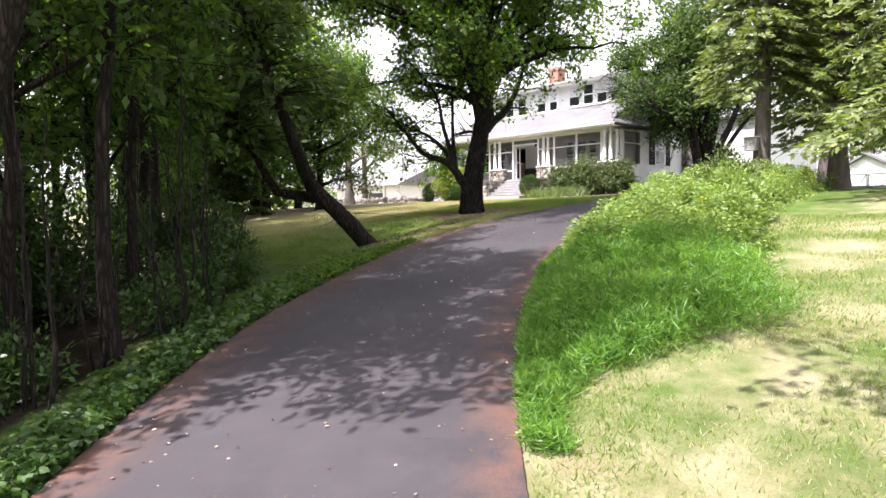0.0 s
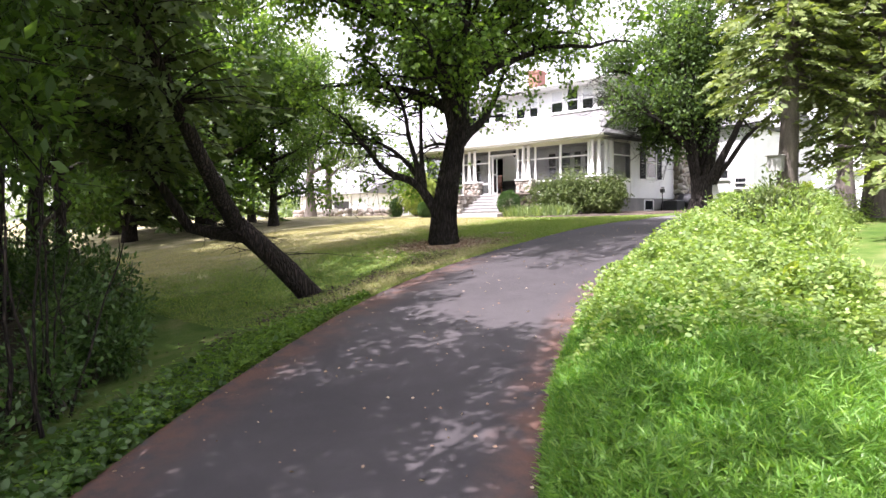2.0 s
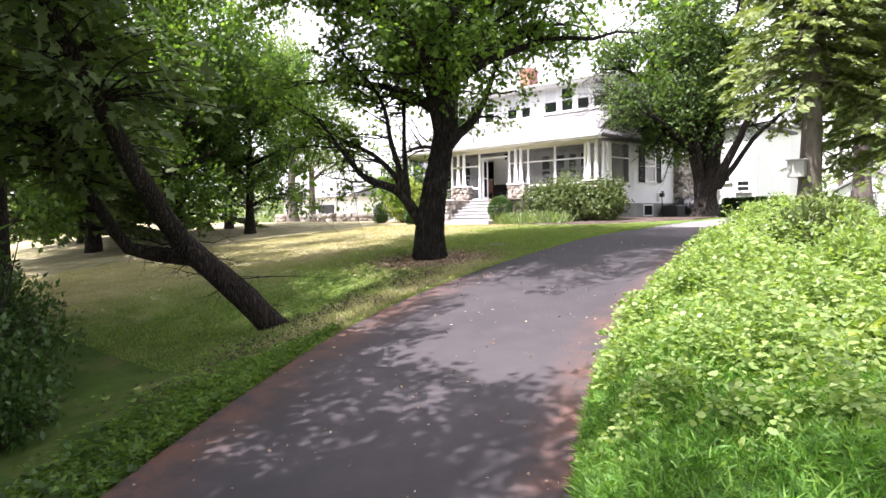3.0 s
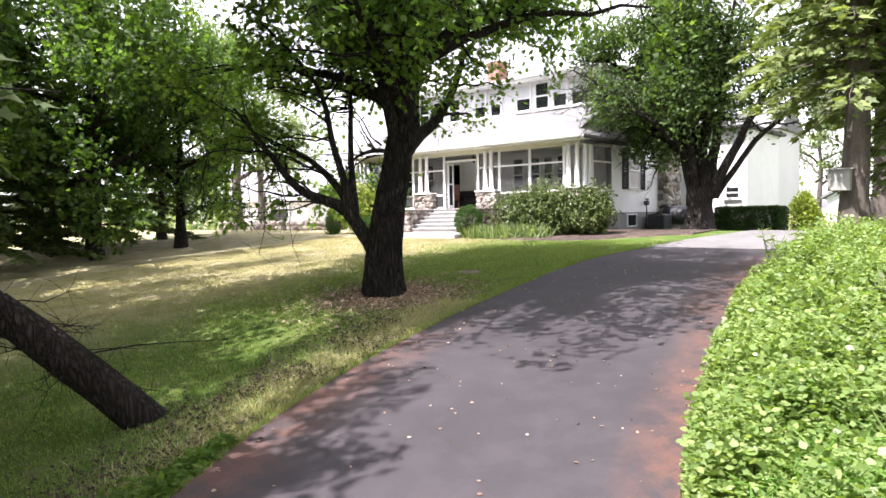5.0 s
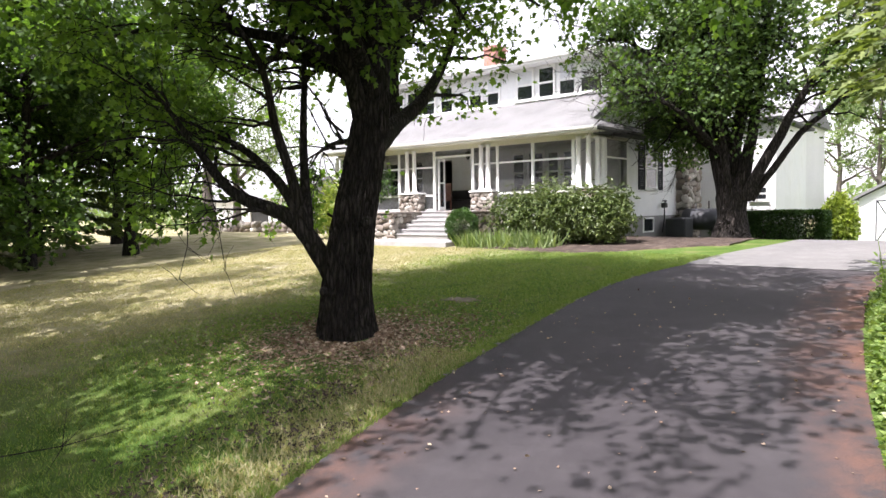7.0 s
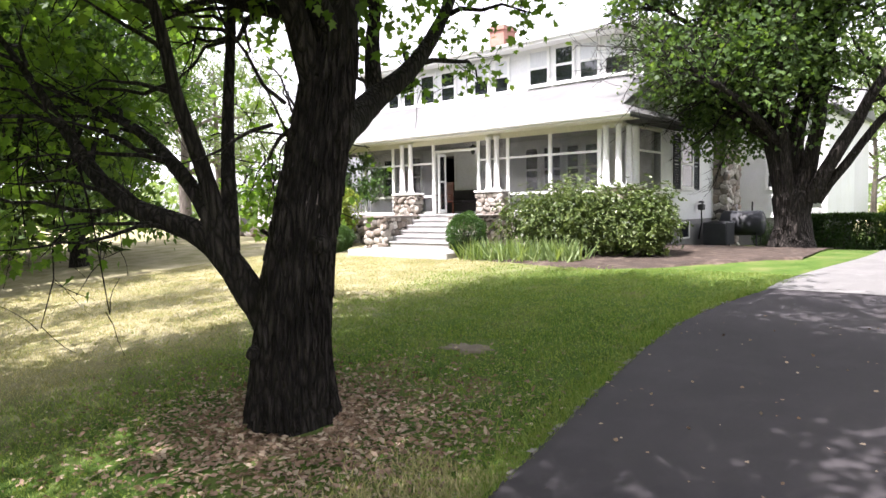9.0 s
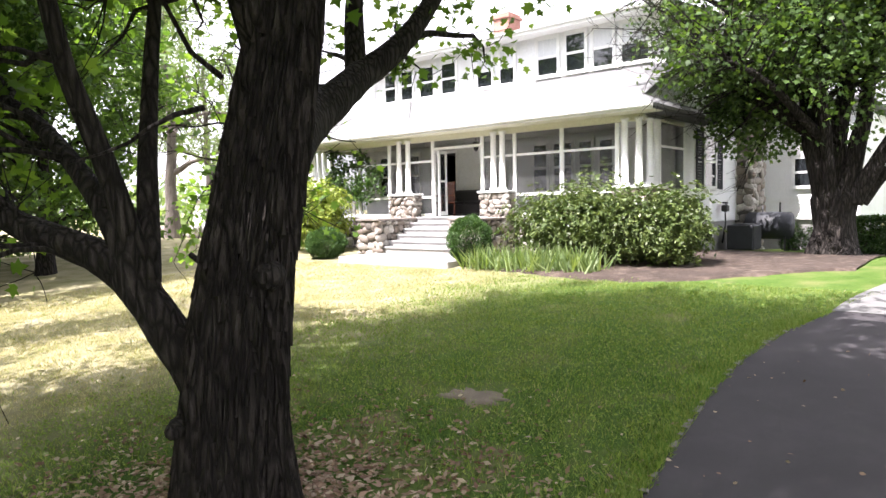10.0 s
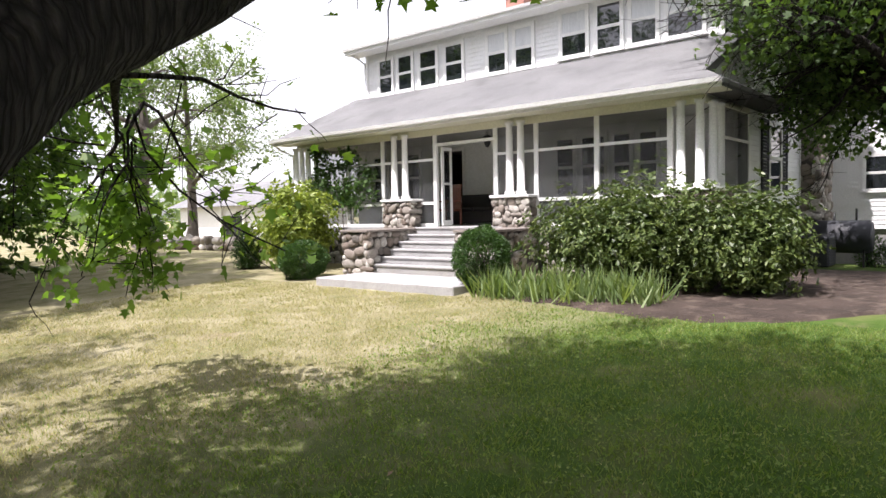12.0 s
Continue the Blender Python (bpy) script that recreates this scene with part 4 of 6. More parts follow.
part("fan_grille", tubes("fan_grille", [([(0, 0, 0.782), (0, 0, 0.81)], [0.32, 0.3])], seg=20), M_BLACK, ac)
mb = thing("gas_meter", (0.18, 5.55, 0.95), "small dark meter and pipe on the house wall", "meter")
part("dial", boxes((-0.09, 0.09, -0.12, 0.12, 0, 0.2), bev=0.03), M_BLACK, mb)
part("pipe", tubes("pipe", [([(0, 0, 0), (0, 0.02, -0.4), (-0.1, 0.05, -0.95)], [0.025] * 3)]), M_BLACK, mb)
part("elbow", tubes("elbow", [([(0, 0.05, 0.2), (0.02, 0.14, 0.26), (-0.05, 0.2, 0.27), (-0.16, 0.2, 0.27)], [0.03] * 4)]), M_BLACK, mb)

shed = thing("shed", (4.9, 17.3, float(gz(5, 17.3)) - 0.05), "white garden shed with a braced double door", "shed")
part("wall", prism([(0, 0), (3.6, 0), (3.6, 2.1), (1.8, 3.1), (0, 2.1)], "y", 0, 3.2), M_WHITE, shed)
part("roof", prism([(-0.25, 2.02), (1.8, 3.16), (3.85, 2.02), (3.85, 2.14), (1.8, 3.3), (-0.25, 2.14)], "y", -0.25, 3.4), M_ROOF, shed)
for x0 in (0.68, 1.92):
    dr = part("door", boxes((x0, x0 + 1.2, -0.05, -0.004, 0.06, 2.02)), M_WHITE, shed)
    part("frame", boxes((x0, x0 + 0.05, -0.07, -0.052, 0.06, 2.02), (x0 + 1.15, x0 + 1.2, -0.07, -0.052, 0.06, 2.02), (x0 + 0.05, x0 + 1.15, -0.07, -0.052, 1.97, 2.02), (x0 + 0.05, x0 + 1.15, -0.07, -0.052, 0.06, 0.11)), M_TANK, dr)
    part("brace", tubes("brace", [([(x0 + 0.05, -0.06, 0.1), (x0 + 1.15, -0.06, 1.98)], [0.024, 0.024])]), M_TANK, dr)
    part("brace", tubes("brace", [([(x0 + 0.05, -0.058, 1.98), (x0 + 1.15, -0.058, 0.1)], [0.024, 0.024])]), M_TANK, dr)

barn = thing("barn", (-40, 14, float(gz(-40, 14)) - 0.1), "long low white barn beyond the lawn", "barn")
part("wall", boxes((-5, 6.2, 0.2, 8, 0, 3.0)), M_FARWHITE, barn)
part("roof", prism([(-0.6, 2.9), (4, 4.8), (8.6, 2.9)], "x", -5.6, 6.6), M_ROOF, barn)
# no opening is cut: a near-black sheet gives the bay's inner shade
part("bay", boxes((1.0, 3.6, 0.15, 0.195, 0.3, 2.2)), M_DARKDOOR, barn, "dark sheet standing in for the open bay's shade")
for x in (0.9, 3.7):
    part("post", boxes((x - 0.1, x + 0.1, 0.0, 0.14, 0, 2.9)), M_TRIM, barn)
fw = thing("field_wall", (-23.5, 3.2, float(gz(-23.5, 3.2))), "low grey dry-stone wall at the edge of the lawn", "stone wall")
for i in range(46):
    ob = new("stone", STONES[i % 9])
    ob.parent = fw
    ob.matrix_local = Matrix.LocRotScale((-6 + (i % 23) * 0.55, rngS.normal() * 0.08, 0.15 + 0.28 * (i // 23)), Euler(rngS.normal(size=3) * 0.3), (0.68, 0.5, 0.42))

# ---- plants ----
def clear_of_drive(P, low=3.4):
    """True where a leaf hangs clear of the drive and the strip beside it."""
    sl, _ = off_edge(P[:, 0], P[:, 1], EDGE_L)
    sr, _ = off_edge(P[:, 0], P[:, 1], EDGE_R)
    over = (sl > -0.4) & (sr < 0.2)
    return ~(over & (P[:, 2] < gz(P[:, 0], P[:, 1]) + low))


def bend(p0, p1, n, rng, wob=0.06, sag=0.0):
    """A slightly crooked line between two points."""
    p0, p1 = np.asarray(p0, float), np.asarray(p1, float)
    t = np.linspace(0, 1, n)[:, None]
    L = np.linalg.norm(p1 - p0)
    w = np.cumsum(rng.normal(size=(n, 3)), axis=0) * wob * L / n
    w -= t * w[-1]
    q = p0 + (p1 - p0) * t + w
    q[:, 2] += sag * L * (4 * t[:, 0] * (1 - t[:, 0]))
    return q


def branch_out(lines, limbs, rng, n2, l2, n3, l3, up=0.35, start=0.35, allow=None):
    """Boughs off the limbs and twigs off the boughs. Returns the twigs' points, for the leaves."""
    tips, dirs = [], []
    for pts, rad in limbs:
        pts = np.asarray(pts, float)
        for _ in range(n2):
            f = rng.uniform(start, 1.0) * (len(pts) - 1)
            i = min(int(f), len(pts) - 2)
            p = pts[i] + (pts[i + 1] - pts[i]) * (f - i)
            r = (rad[i] + (rad[i + 1] - rad[i]) * (f - i)) * 0.5
            d = pts[i + 1] - pts[i]
            d = d / (np.linalg.norm(d) + 1e-9) * 0.55 + rng.normal(size=3) * 0.75
            d[2] = d[2] * 0.6 + up
            d /= np.linalg.norm(d)
            L = l2 * rng.uniform(0.6, 1.25)
            if allow and not allow(p + d * L):
                continue
            b = bend(p, p + d * L, 6, rng, 0.25, 0.05)
            r = max(min(r, 0.05), 0.012)
            lines.append((b, np.linspace(r, 0.008, 6)))
            for _ in range(n3):
                g = rng.uniform(0.25, 1.0) * 5
                j = min(int(g), 4)
                q = b[j] + (b[j + 1] - b[j]) * (g - j)
                e = d * 0.5 + rng.normal(size=3) * 0.7
                e[2] += 0.1
                e /= np.linalg.norm(e)
                tw = bend(q, q + e * l3 * rng.uniform(0.6, 1.3), 4, rng, 0.2, -0.04)
                lines.append((tw, [0.007, 0.006, 0.005, 0.003]))
                tips.append(tw), dirs.append(e)
    return tips, dirs


def leaf_points(tips, dirs, per, rng, blur=0.12):
    T, Dn = np.asarray(tips), np.asarray(dirs)
    n = len(T)
    k = rng.integers(0, n, n * per)
    f = rng.uniform(0.2, 1.0, n * per) * 3
    j = np.minimum(f.astype(int), 2)
    P = T[k, j] + (T[k, j + 1] - T[k, j]) * (f - j)[:, None]
    return P + rng.normal(size=P.shape) * blur, Dn[k]


def leaf_tree(name, at, h, crown, label, seed, bark=M_BARK, leafm=M_LEAF_D, r=0.18, limbs=7, n2=5, n3=6, per=12, size=0.17, shape=OVAL, low=0.35, lean=(0, 0), group="", category="tree", l2=None):
    """A broad-leaved tree: tapered trunk, limbs, boughs and twigs with leaves along them."""
    rng = np.random.default_rng(seed)
    t = thing(name, (at[0], at[1], float(land(np.array(at[0]), np.array(at[1]))) - 0.08), label, category, group)
    top = np.array([lean[0], lean[1], h * 0.92])
    tr = bend((0, 0, 0), top, 9, rng, 0.05)
    tr[0] = (0, 0, 0)
    rad = np.linspace(r, r * 0.18, 9)
    rad[0] *= 1.45
    lines, main = [(tr, rad)], []
    for i in range(limbs):
        f = low + (0.95 - low) * (i + rng.uniform(0, 0.8)) / limbs
        p = np.array([np.interp(f, np.linspace(0, 1, 9), tr[:, k]) for k in range(3)])
        a = i * 2.4 + rng.uniform(-0.5, 0.5)
        reach = crown * (1.1 - 0.75 * abs(f - 0.45)) * rng.uniform(0.75, 1.1)
        e = p + np.array([math.cos(a) * reach, math.sin(a) * reach, reach * rng.uniform(0.15, 0.6)])
        rr = r * (1 - f) * 0.62 + 0.015
        l = (bend(p, e, 7, rng, 0.18, 0.06), np.linspace(rr, 0.012, 7))
        lines.append(l), main.append(l)
    main.append((tr[4:], rad[4:]))
    tips, dirs = branch_out(lines, main, rng, n2, l2 or crown * 0.5, n3, crown * 0.22)
    part("trunk", tubes("trunk", lines, 10), bark, t)
    P, d = leaf_points(tips, dirs, per, rng, 0.05 + crown * 0.035)
    W = P + np.array(t.location)
    ok = clear_of_drive(W) & (P[:, 2] > 0.4)
    part("crown", leaves("crown", P[ok], size, shape, rng, d[ok]), leafm, t)
    return t


def conifer(name, at, h, width, label, seed, leafm, bark=M_BARK_C, r=0.25, low=1.5, tiers=26, per=9, size=0.34, droop=0.25, group="", lean=(0, 0), bare=None):
    """A spruce or hemlock: whorls of drooping boughs carrying flat sprays of needles."""
    rng = np.random.default_rng(seed)
    t = thing(name, (at[0], at[1], float(land(np.array(at[0]), np.array(at[1]))) - 0.08), label, "tree", group)
    tr = bend((0, 0, 0), (lean[0], lean[1], h), 10, rng, 0.03)
    rad = np.linspace(r, 0.03, 10)
    rad[0] *= 1.35
    lines, P, Dn = [(tr, rad)], [], []
    for i in range(tiers):
        z = low + (h - low) * (i / tiers) ** 0.9
        reach = width * (1 - (z / h)) ** 0.75 + 0.3
        c = np.array([np.interp(z, tr[:, 2], tr[:, k]) for k in range(3)])
        for j in range(per):
            a = j * 2 * math.pi / per + i * 0.7 + rng.uniform(-0.3, 0.3)
            L = reach * rng.uniform(0.65, 1.1)
            if bare and z < bare and rng.random() < 0.7:
                L *= 0.5
            e = c + np.array([math.cos(a) * L, math.sin(a) * L, -droop * L + rng.uniform(-0.2, 0.3)])
            b = bend(c, e, 7, rng, 0.10, 0.06)
            lines.append((b, np.linspace(0.035 if L > 1.5 else 0.02, 0.005, 7)))
            if bare and z < bare and rng.random() < 0.6:
                for _ in range(5):
                    q = b[rng.integers(2, 7)]
                    lines.append((bend(q, q + rng.normal(size=3) * 0.35 + np.array([0, 0, -0.1]), 4, rng, 0.2), [0.006, 0.005, 0.004, 0.003]))
                continue
            m = int(L * 30)
            f = rng.uniform(0.15, 1.0, m) ** 0.8 * 6
            k = np.minimum(f.astype(int), 5)
            q = b[k] + (b[k + 1] - b[k]) * (f - k)[:, None]
            s = np.where(rng.random(m) < 0.5, 1, -1)[:, None]
            out = np.array([math.cos(a), math.sin(a), -0.15])
            sd = np.array([-math.sin(a), math.cos(a), -0.25])
            dd = out * 0.7 + s * sd * rng.uniform(0.3, 1.0, m)[:, None]
            P.append(q + dd * rng.uniform(0, 0.35, m)[:, None] * min(1, L * 0.4)), Dn.append(dd)
    part("trunk", tubes("trunk", lines, 10), bark, t)
    P, Dn = np.concatenate(P), np.concatenate(Dn)
    ok = clear_of_drive(P + np.array(t.location), 2.6)
    part("crown", leaves("crown", P[ok], size, SPRAY, rng, Dn[ok], droop=0.3, spread=0.22, fold=-0.15), leafm, t)
    return t


def shrub(name, at, ext, label, seed, leafm, n=9000, size=0.1, shape=OVAL, lumps=9, category="shrub", rz=0.0, stems=16, shell=0.35, group="", whorl=0, rough=0.2):
    """A bush: bent stems from the root, and leaves thick over overlapping uneven domes, thinner within."""
    rng = np.random.default_rng(seed)
    t = thing(name, (at[0], at[1], float(land(np.array(at[0]), np.array(at[1]))) - 0.03), label, category, group, rz=rz)
    ex = np.array(ext, float)
    a = rng.uniform(0, 2 * math.pi, lumps)
    q = np.sqrt(rng.uniform(0, 1, lumps)) * 0.62
    q[0] = 0
    part_w = 0.42 if lumps > 3 else 0.98
    c = np.c_[np.cos(a) * q * ex[0], np.sin(a) * q * ex[1], ex[2] * rng.uniform(0.36, 0.55, lumps) * (1.05 - 0.35 * q)]
    R = np.c_[np.full(lumps, max(part_w * ex[0], min(ex[0], 0.5 * ex[1]))), np.full(lumps, max(part_w, 0.55) * ex[1]), c[:, 2] * rng.uniform(0.85, 1.05, lumps)]
    m = n // whorl if whorl else n
    k = rng.integers(0, lumps, m)
    u = rng.normal(size=(m, 3))
    u /= np.linalg.norm(u, axis=1)[:, None]
    off = Vector(rng.normal(size=3) * 20)
    wave = np.array([noise.noise(Vector(p) * 2.6 + off) for p in (u + c[k])])
    rr = (1 + rough * wave) * (1 - np.abs(rng.normal(size=m)) * shell * 0.5)
    P = c[k] + u * R[k] * rr[:, None]
    tipd = u + np.array([0, 0, 0.25])
    if whorl:
        P = np.repeat(P, whorl, axis=0)
        axis_ = np.repeat(u + np.array([0, 0, 0.5]), whorl, axis=0)
        tipd = np.cross(axis_, rng.normal(size=axis_.shape))
        tipd = tipd / (np.linalg.norm(tipd, axis=1)[:, None] + 1e-9) + axis_ * 0.25
    ok = P[:, 2] > 0.02
    lines = []
    for _ in range(stems):
        e = c[rng.integers(lumps)] + rng.normal(size=3) * 0.15 * ex
        lines.append((bend((rng.normal() * 0.12 * ex[0], rng.normal() * 0.12 * ex[1], 0), e, 6, rng, 0.2), np.linspace(0.028, 0.008, 6)))
    part("woody_frame", tubes("woody_frame", lines, 6), M_TWIG, t)
    part("foliage", leaves("foliage", P[ok], size, shape, rng, tipd[ok], droop=0.1, spread=0.15 if whorl else 0.75), leafm, t)
    return t


# the old maple on the lawn: a stout trunk, a low western stem of spreading limbs, a big eastern limb
rng = np.random.default_rng(21)
MX, MY = 2.64, -12.97
maple = thing("maple_tree", (MX, MY, float(gz(MX, MY)) - 0.06), "old spreading maple with dark furrowed bark on the lawn", "tree")
AWAY, EAST = np.array([-0.642, 0.767, 0]), np.array([0.767, 0.642, 0])


def on_maple(s, z, d=0.0):
    """A place s metres along the house front's slant from the trunk, z up, d away up the lawn."""
    return EAST * s + AWAY * d + np.array([0, 0, z])


def limb(pts, r0, r1, wob=0.018):
    p = np.array([on_maple(*q) for q in pts])
    n = 4 * (len(p) - 1) + 1
    f = np.linspace(0, len(p) - 1, n)
    q = np.stack([np.interp(f, np.arange(len(p)), p[:, k]) for k in range(3)], 1)
    q[1:-1] += rng.normal(size=(n - 2, 3)) * wob * 2
    for _ in range(5):
        q[1:-1] = (q[:-2] + 2 * q[1:-1] + q[2:]) / 4
    return q, np.linspace(r0, r1, n)


trunk = limb([(0, -0.35), (-0.02, 0.5), (0.02, 1.2), (0.2, 2.2), (0.42, 3.2), (0.55, 4.6, 0.2), (0.6, 6.5, 0.3), (0.5, 8.6, 0.4)], 0.40, 0.12, 0.012)
trunk[1][:5] *= np.array([1.5, 1.32, 1.17, 1.07, 1.02])
limbs = [
    limb([(-0.02, 0.55), (-0.22, 1.0), (-0.5, 1.55), (-0.9, 1.92), (-1.5, 2.1, 0.1), (-2.0, 2.5, 0.3), (-2.5, 3.2, 0.5), (-3.2, 4.0, 0.8)], 0.185, 0.025),
    limb([(-0.55, 1.55), (-0.78, 2.1), (-1.2, 2.6, 0.3), (-1.75, 3.0, 0.7), (-2.4, 3.3, 1.2), (-3.4, 3.7, 2.0)], 0.10, 0.018),
    limb([(-0.55, 1.6), (-0.72, 2.3), (-0.95, 3.1, -0.2), (-1.0, 3.9, -0.3), (-1.4, 4.6, -0.5), (-2.1, 5.3, -0.9)], 0.095, 0.018),
    limb([(-0.55, 1.7), (-0.6, 2.6, 0.3), (-0.72, 3.6, 0.6), (-0.7, 4.8, 0.9), (-0.9, 6.0, 1.3)], 0.085, 0.018),
    limb([(0.2, 2.2, 0.2), (0.2, 2.72, 1.0), (0.27, 2.98, 1.6), (0.42, 3.2, 1.95), (0.64, 3.5, 2.4), (0.95, 3.78, 2.6), (1.25, 4.15, 2.9), (1.6, 4.9, 3.5), (1.85, 5.9, 4.1)], 0.25, 0.06),
    limb([(0.27, 2.95, 1.6), (-0.4, 3.35, 3.2), (-1.1, 3.3, 4.4), (-1.5, 2.9, 5.2)], 0.07, 0.015),
    limb([(0.62, 3.48, 2.4), (0.55, 4.5, 2.7), (0.9, 5.6, 2.6), (1.2, 6.8, 2.2)], 0.12, 0.02),
    limb([(0.3, 3.2), (0.1, 4.2, -0.5), (-0.3, 5.3, -1.2), (-0.9, 6.3, -1.9)], 0.14, 0.02),
    limb([(0.4, 4.0), (0.7, 4.8, 0.8), (0.9, 5.4, 1.9), (1.2, 6.0, 3.0)], 0.13, 0.02),
    limb([(0.45, 4.8), (1.3, 5.6, -0.4), (2.3, 6.2, -0.9), (3.2, 6.6, -1.2)], 0.11, 0.02),
    limb([(0.4, 5.2), (-0.6, 6.0, 0.5), (-1.7, 6.8, 1.0), (-2.6, 7.3, 1.4)], 0.11, 0.02),
    limb([(0.3, 4.4), (-0.2, 5.0, 1.2), (-0.6, 5.6, 2.4), (-0.8, 6.0, 3.4)], 0.11, 0.02),
]
high = []
for k in range(11):
    a = k * 2 * math.pi / 11 + rng.uniform(-0.2, 0.2)
    z0 = rng.uniform(3.4, 6.0)
    if math.cos(a) * EAST[0] + math.sin(a) * EAST[1] > 0.2:
        z0 = max(z0, 4.7)
    p = np.array([np.interp(z0, trunk[0][:, 2], trunk[0][:, i]) for i in range(3)])
    e = np.array([math.cos(a), math.sin(a), 0]) * rng.uniform(4.0, 5.0) + np.array([0.2, 0.2, z0 + rng.uniform(0.6, 2.2)])
    high.append((bend(p, e, 9, rng, 0.12, 0.1), np.linspace(0.12, 0.02, 9)))
lines = [trunk] + limbs + high


def over_lawn(p):
    """Boughs keep clear of the way beside the trunk."""
    w = p + np.array([MX, MY, -0.8])
    return w[2] > 2.9 or w[0] < 0.8


west_tips, west_dirs = branch_out(lines, limbs[:4], rng, 9, 1.2, 7, 0.55, 0.3, 0.55, over_lawn)
tips, dirs = branch_out(lines, limbs[4:] + high + [(trunk[0][18:], trunk[1][18:])], rng, 10, 1.6, 9, 0.62, 0.12, 0.32, over_lawn)
# bare twigs low on the trunk
for p, q in (((-0.25, 1.9), (0.25, 1.62, -0.35)), ((-0.1, 2.9), (-0.9, 2.5, -0.3)), ((0.0, 3.1), (-0.75, 4.2, -0.2))):
    lines.append((bend(on_maple(*p), on_maple(*q), 6, rng, 0.15), np.linspace(0.022, 0.008, 6)))
# drooping boughs of the western stem
for k in range(7):
    a = on_maple(-2.2 - 0.28 * k, 3.0 + 0.08 * k, 0.4 + 0.2 * k)
    b = a + np.array([rng.normal() * 0.5 - 0.5, rng.normal() * 0.5 + 0.2, -1.5 - rng.uniform(0, 0.6)])
    w = bend(a, b, 7, rng, 0.2, 0.12)
    lines.append((w, np.linspace(0.02, 0.005, 7)))
    for j in range(9):
        q = w[rng.integers(2, 7)]
        e = rng.normal(size=3)
        e[2] -= 0.5
        e /= np.linalg.norm(e)
        tw = bend(q, q + e * 0.45, 4, rng, 0.2)
        lines.append((tw, [0.006, 0.005, 0.004, 0.003]))
        if k % 3:
            west_tips.append(tw), west_dirs.append(e)
for src in limbs[:4]:
    for k in range(9):
        i = int(rng.integers(8, len(src[0]) - 2))
        q = src[0][i]
        e = q + EAST * rng.uniform(-1.7, -0.5) + AWAY * rng.normal() * 0.6 + np.array([0, 0, rng.uniform(-0.15, 0.75)])
        b = bend(q, e, 8, rng, 0.22, 0.04)
        lines.append((b, np.linspace(0.026, 0.006, 8)))
        for _ in range(3):
            j = int(rng.integers(3, 8))
            lines.append((bend(b[j], b[j] + EAST * rng.uniform(-0.7, 0.1) + np.array([0, 0, rng.normal() * 0.25]), 5, rng, 0.2), np.linspace(0.011, 0.003, 5)))
hang_tips, hang_dirs = [], []
for k in range(8):
    a = on_maple(-1.1 - 0.14 * k, 3.25 - 0.05 * k, 4.9 + 0.2 * k)
    b = a + np.array([rng.normal() * 0.45, rng.normal() * 0.45, -0.9 - rng.uniform(0, 0.7)])
    w = bend(a, b, 7, rng, 0.2, 0.1)
    lines.append((w, np.linspace(0.018, 0.005, 7)))
    for j in range(10):
        q = w[rng.integers(2, 7)]
        e = rng.normal(size=3)
        e[2] -= 0.3
        e /= np.linalg.norm(e)
        tw = bend(q, q + e * 0.4, 4, rng, 0.2)
        lines.append((tw, [0.006, 0.005, 0.004, 0.003]))
        hang_tips.append(tw), hang_dirs.append(e)
me = tubes("trunk", lines, 14, 0.03, rng)
part("trunk", me, M_BARK, maple, "dark furrowed maple bark")
# bark ridges: long thin plates standing proud of the lower trunk
V = []
for _ in range(1500):
    a, z = rng.uniform(0, 2 * math.pi), rng.uniform(0.05, 3.4)
    c = np.array([np.interp(z, trunk[0][:, 2], trunk[0][:, k]) for k in range(3)])
    R = np.interp(z, trunk[0][:, 2], trunk[1])
    h, w = rng.uniform(0.14, 0.45), rng.uniform(0.014, 0.036)
    R1 = np.interp(z + h, trunk[0][:, 2], trunk[1])
    c1 = np.array([np.interp(z + h, trunk[0][:, 2], trunk[0][:, k]) for k in range(3)])
    n, sd = np.array([math.cos(a), math.sin(a), 0]), np.array([-math.sin(a), math.cos(a), 0])
    lift = rng.uniform(0.018, 0.05)
    mid0, mid1 = c + n * (R + lift), c1 + n * (R1 + lift * 0.6)
    V += [c + n * (R - 0.01) - sd * w, mid0, mid1, c1 + n * (R1 - 0.01) - sd * w * 0.7]
    V += [mid0, c + n * (R - 0.01) + sd * w, c1 + n * (R1 - 0.01) + sd * w * 0.7, mid1]
tagged(part("bark_relief", polys("bark_relief", V, 4), M_BARK, maple), kind="stuff")
for s, z, d, r in ((0.33, 1.75, -0.28, 0.075), (-0.3, 0.75, -0.3, 0.05)):
    kb = on_maple(s, z, d)
    part("burl", tubes("burl", [([kb - AWAY * -0.1, kb - AWAY * 0.03, kb - AWAY * 0.06], [r * 1.5, r * 1.1, r * 0.45])], seg=10), M_BARK, maple)
P, d = leaf_points(tips, dirs, 12, rng, 0.15)
P2, d2 = leaf_points(west_tips, west_dirs, 15, rng, 0.12)
# unseen upper dome of boughs, added and sized to cast the crown's dense shade
upper = []
for k in range(42):
    a, q = k * 2.4, 6.2 * math.sqrt((k + 0.7) / 42)
    e = np.array([math.cos(a) * q - 0.2, math.sin(a) * q - 2.0, 7.6 + 2.2 * (1 - (q / 6.3) ** 2) + rng.uniform(-0.4, 0.4)])
    st = trunk[0][20 + k % 8]
    upper.append((bend(st, e, 8, rng, 0.1, 0.06), np.linspace(0.07, 0.015, 8)))
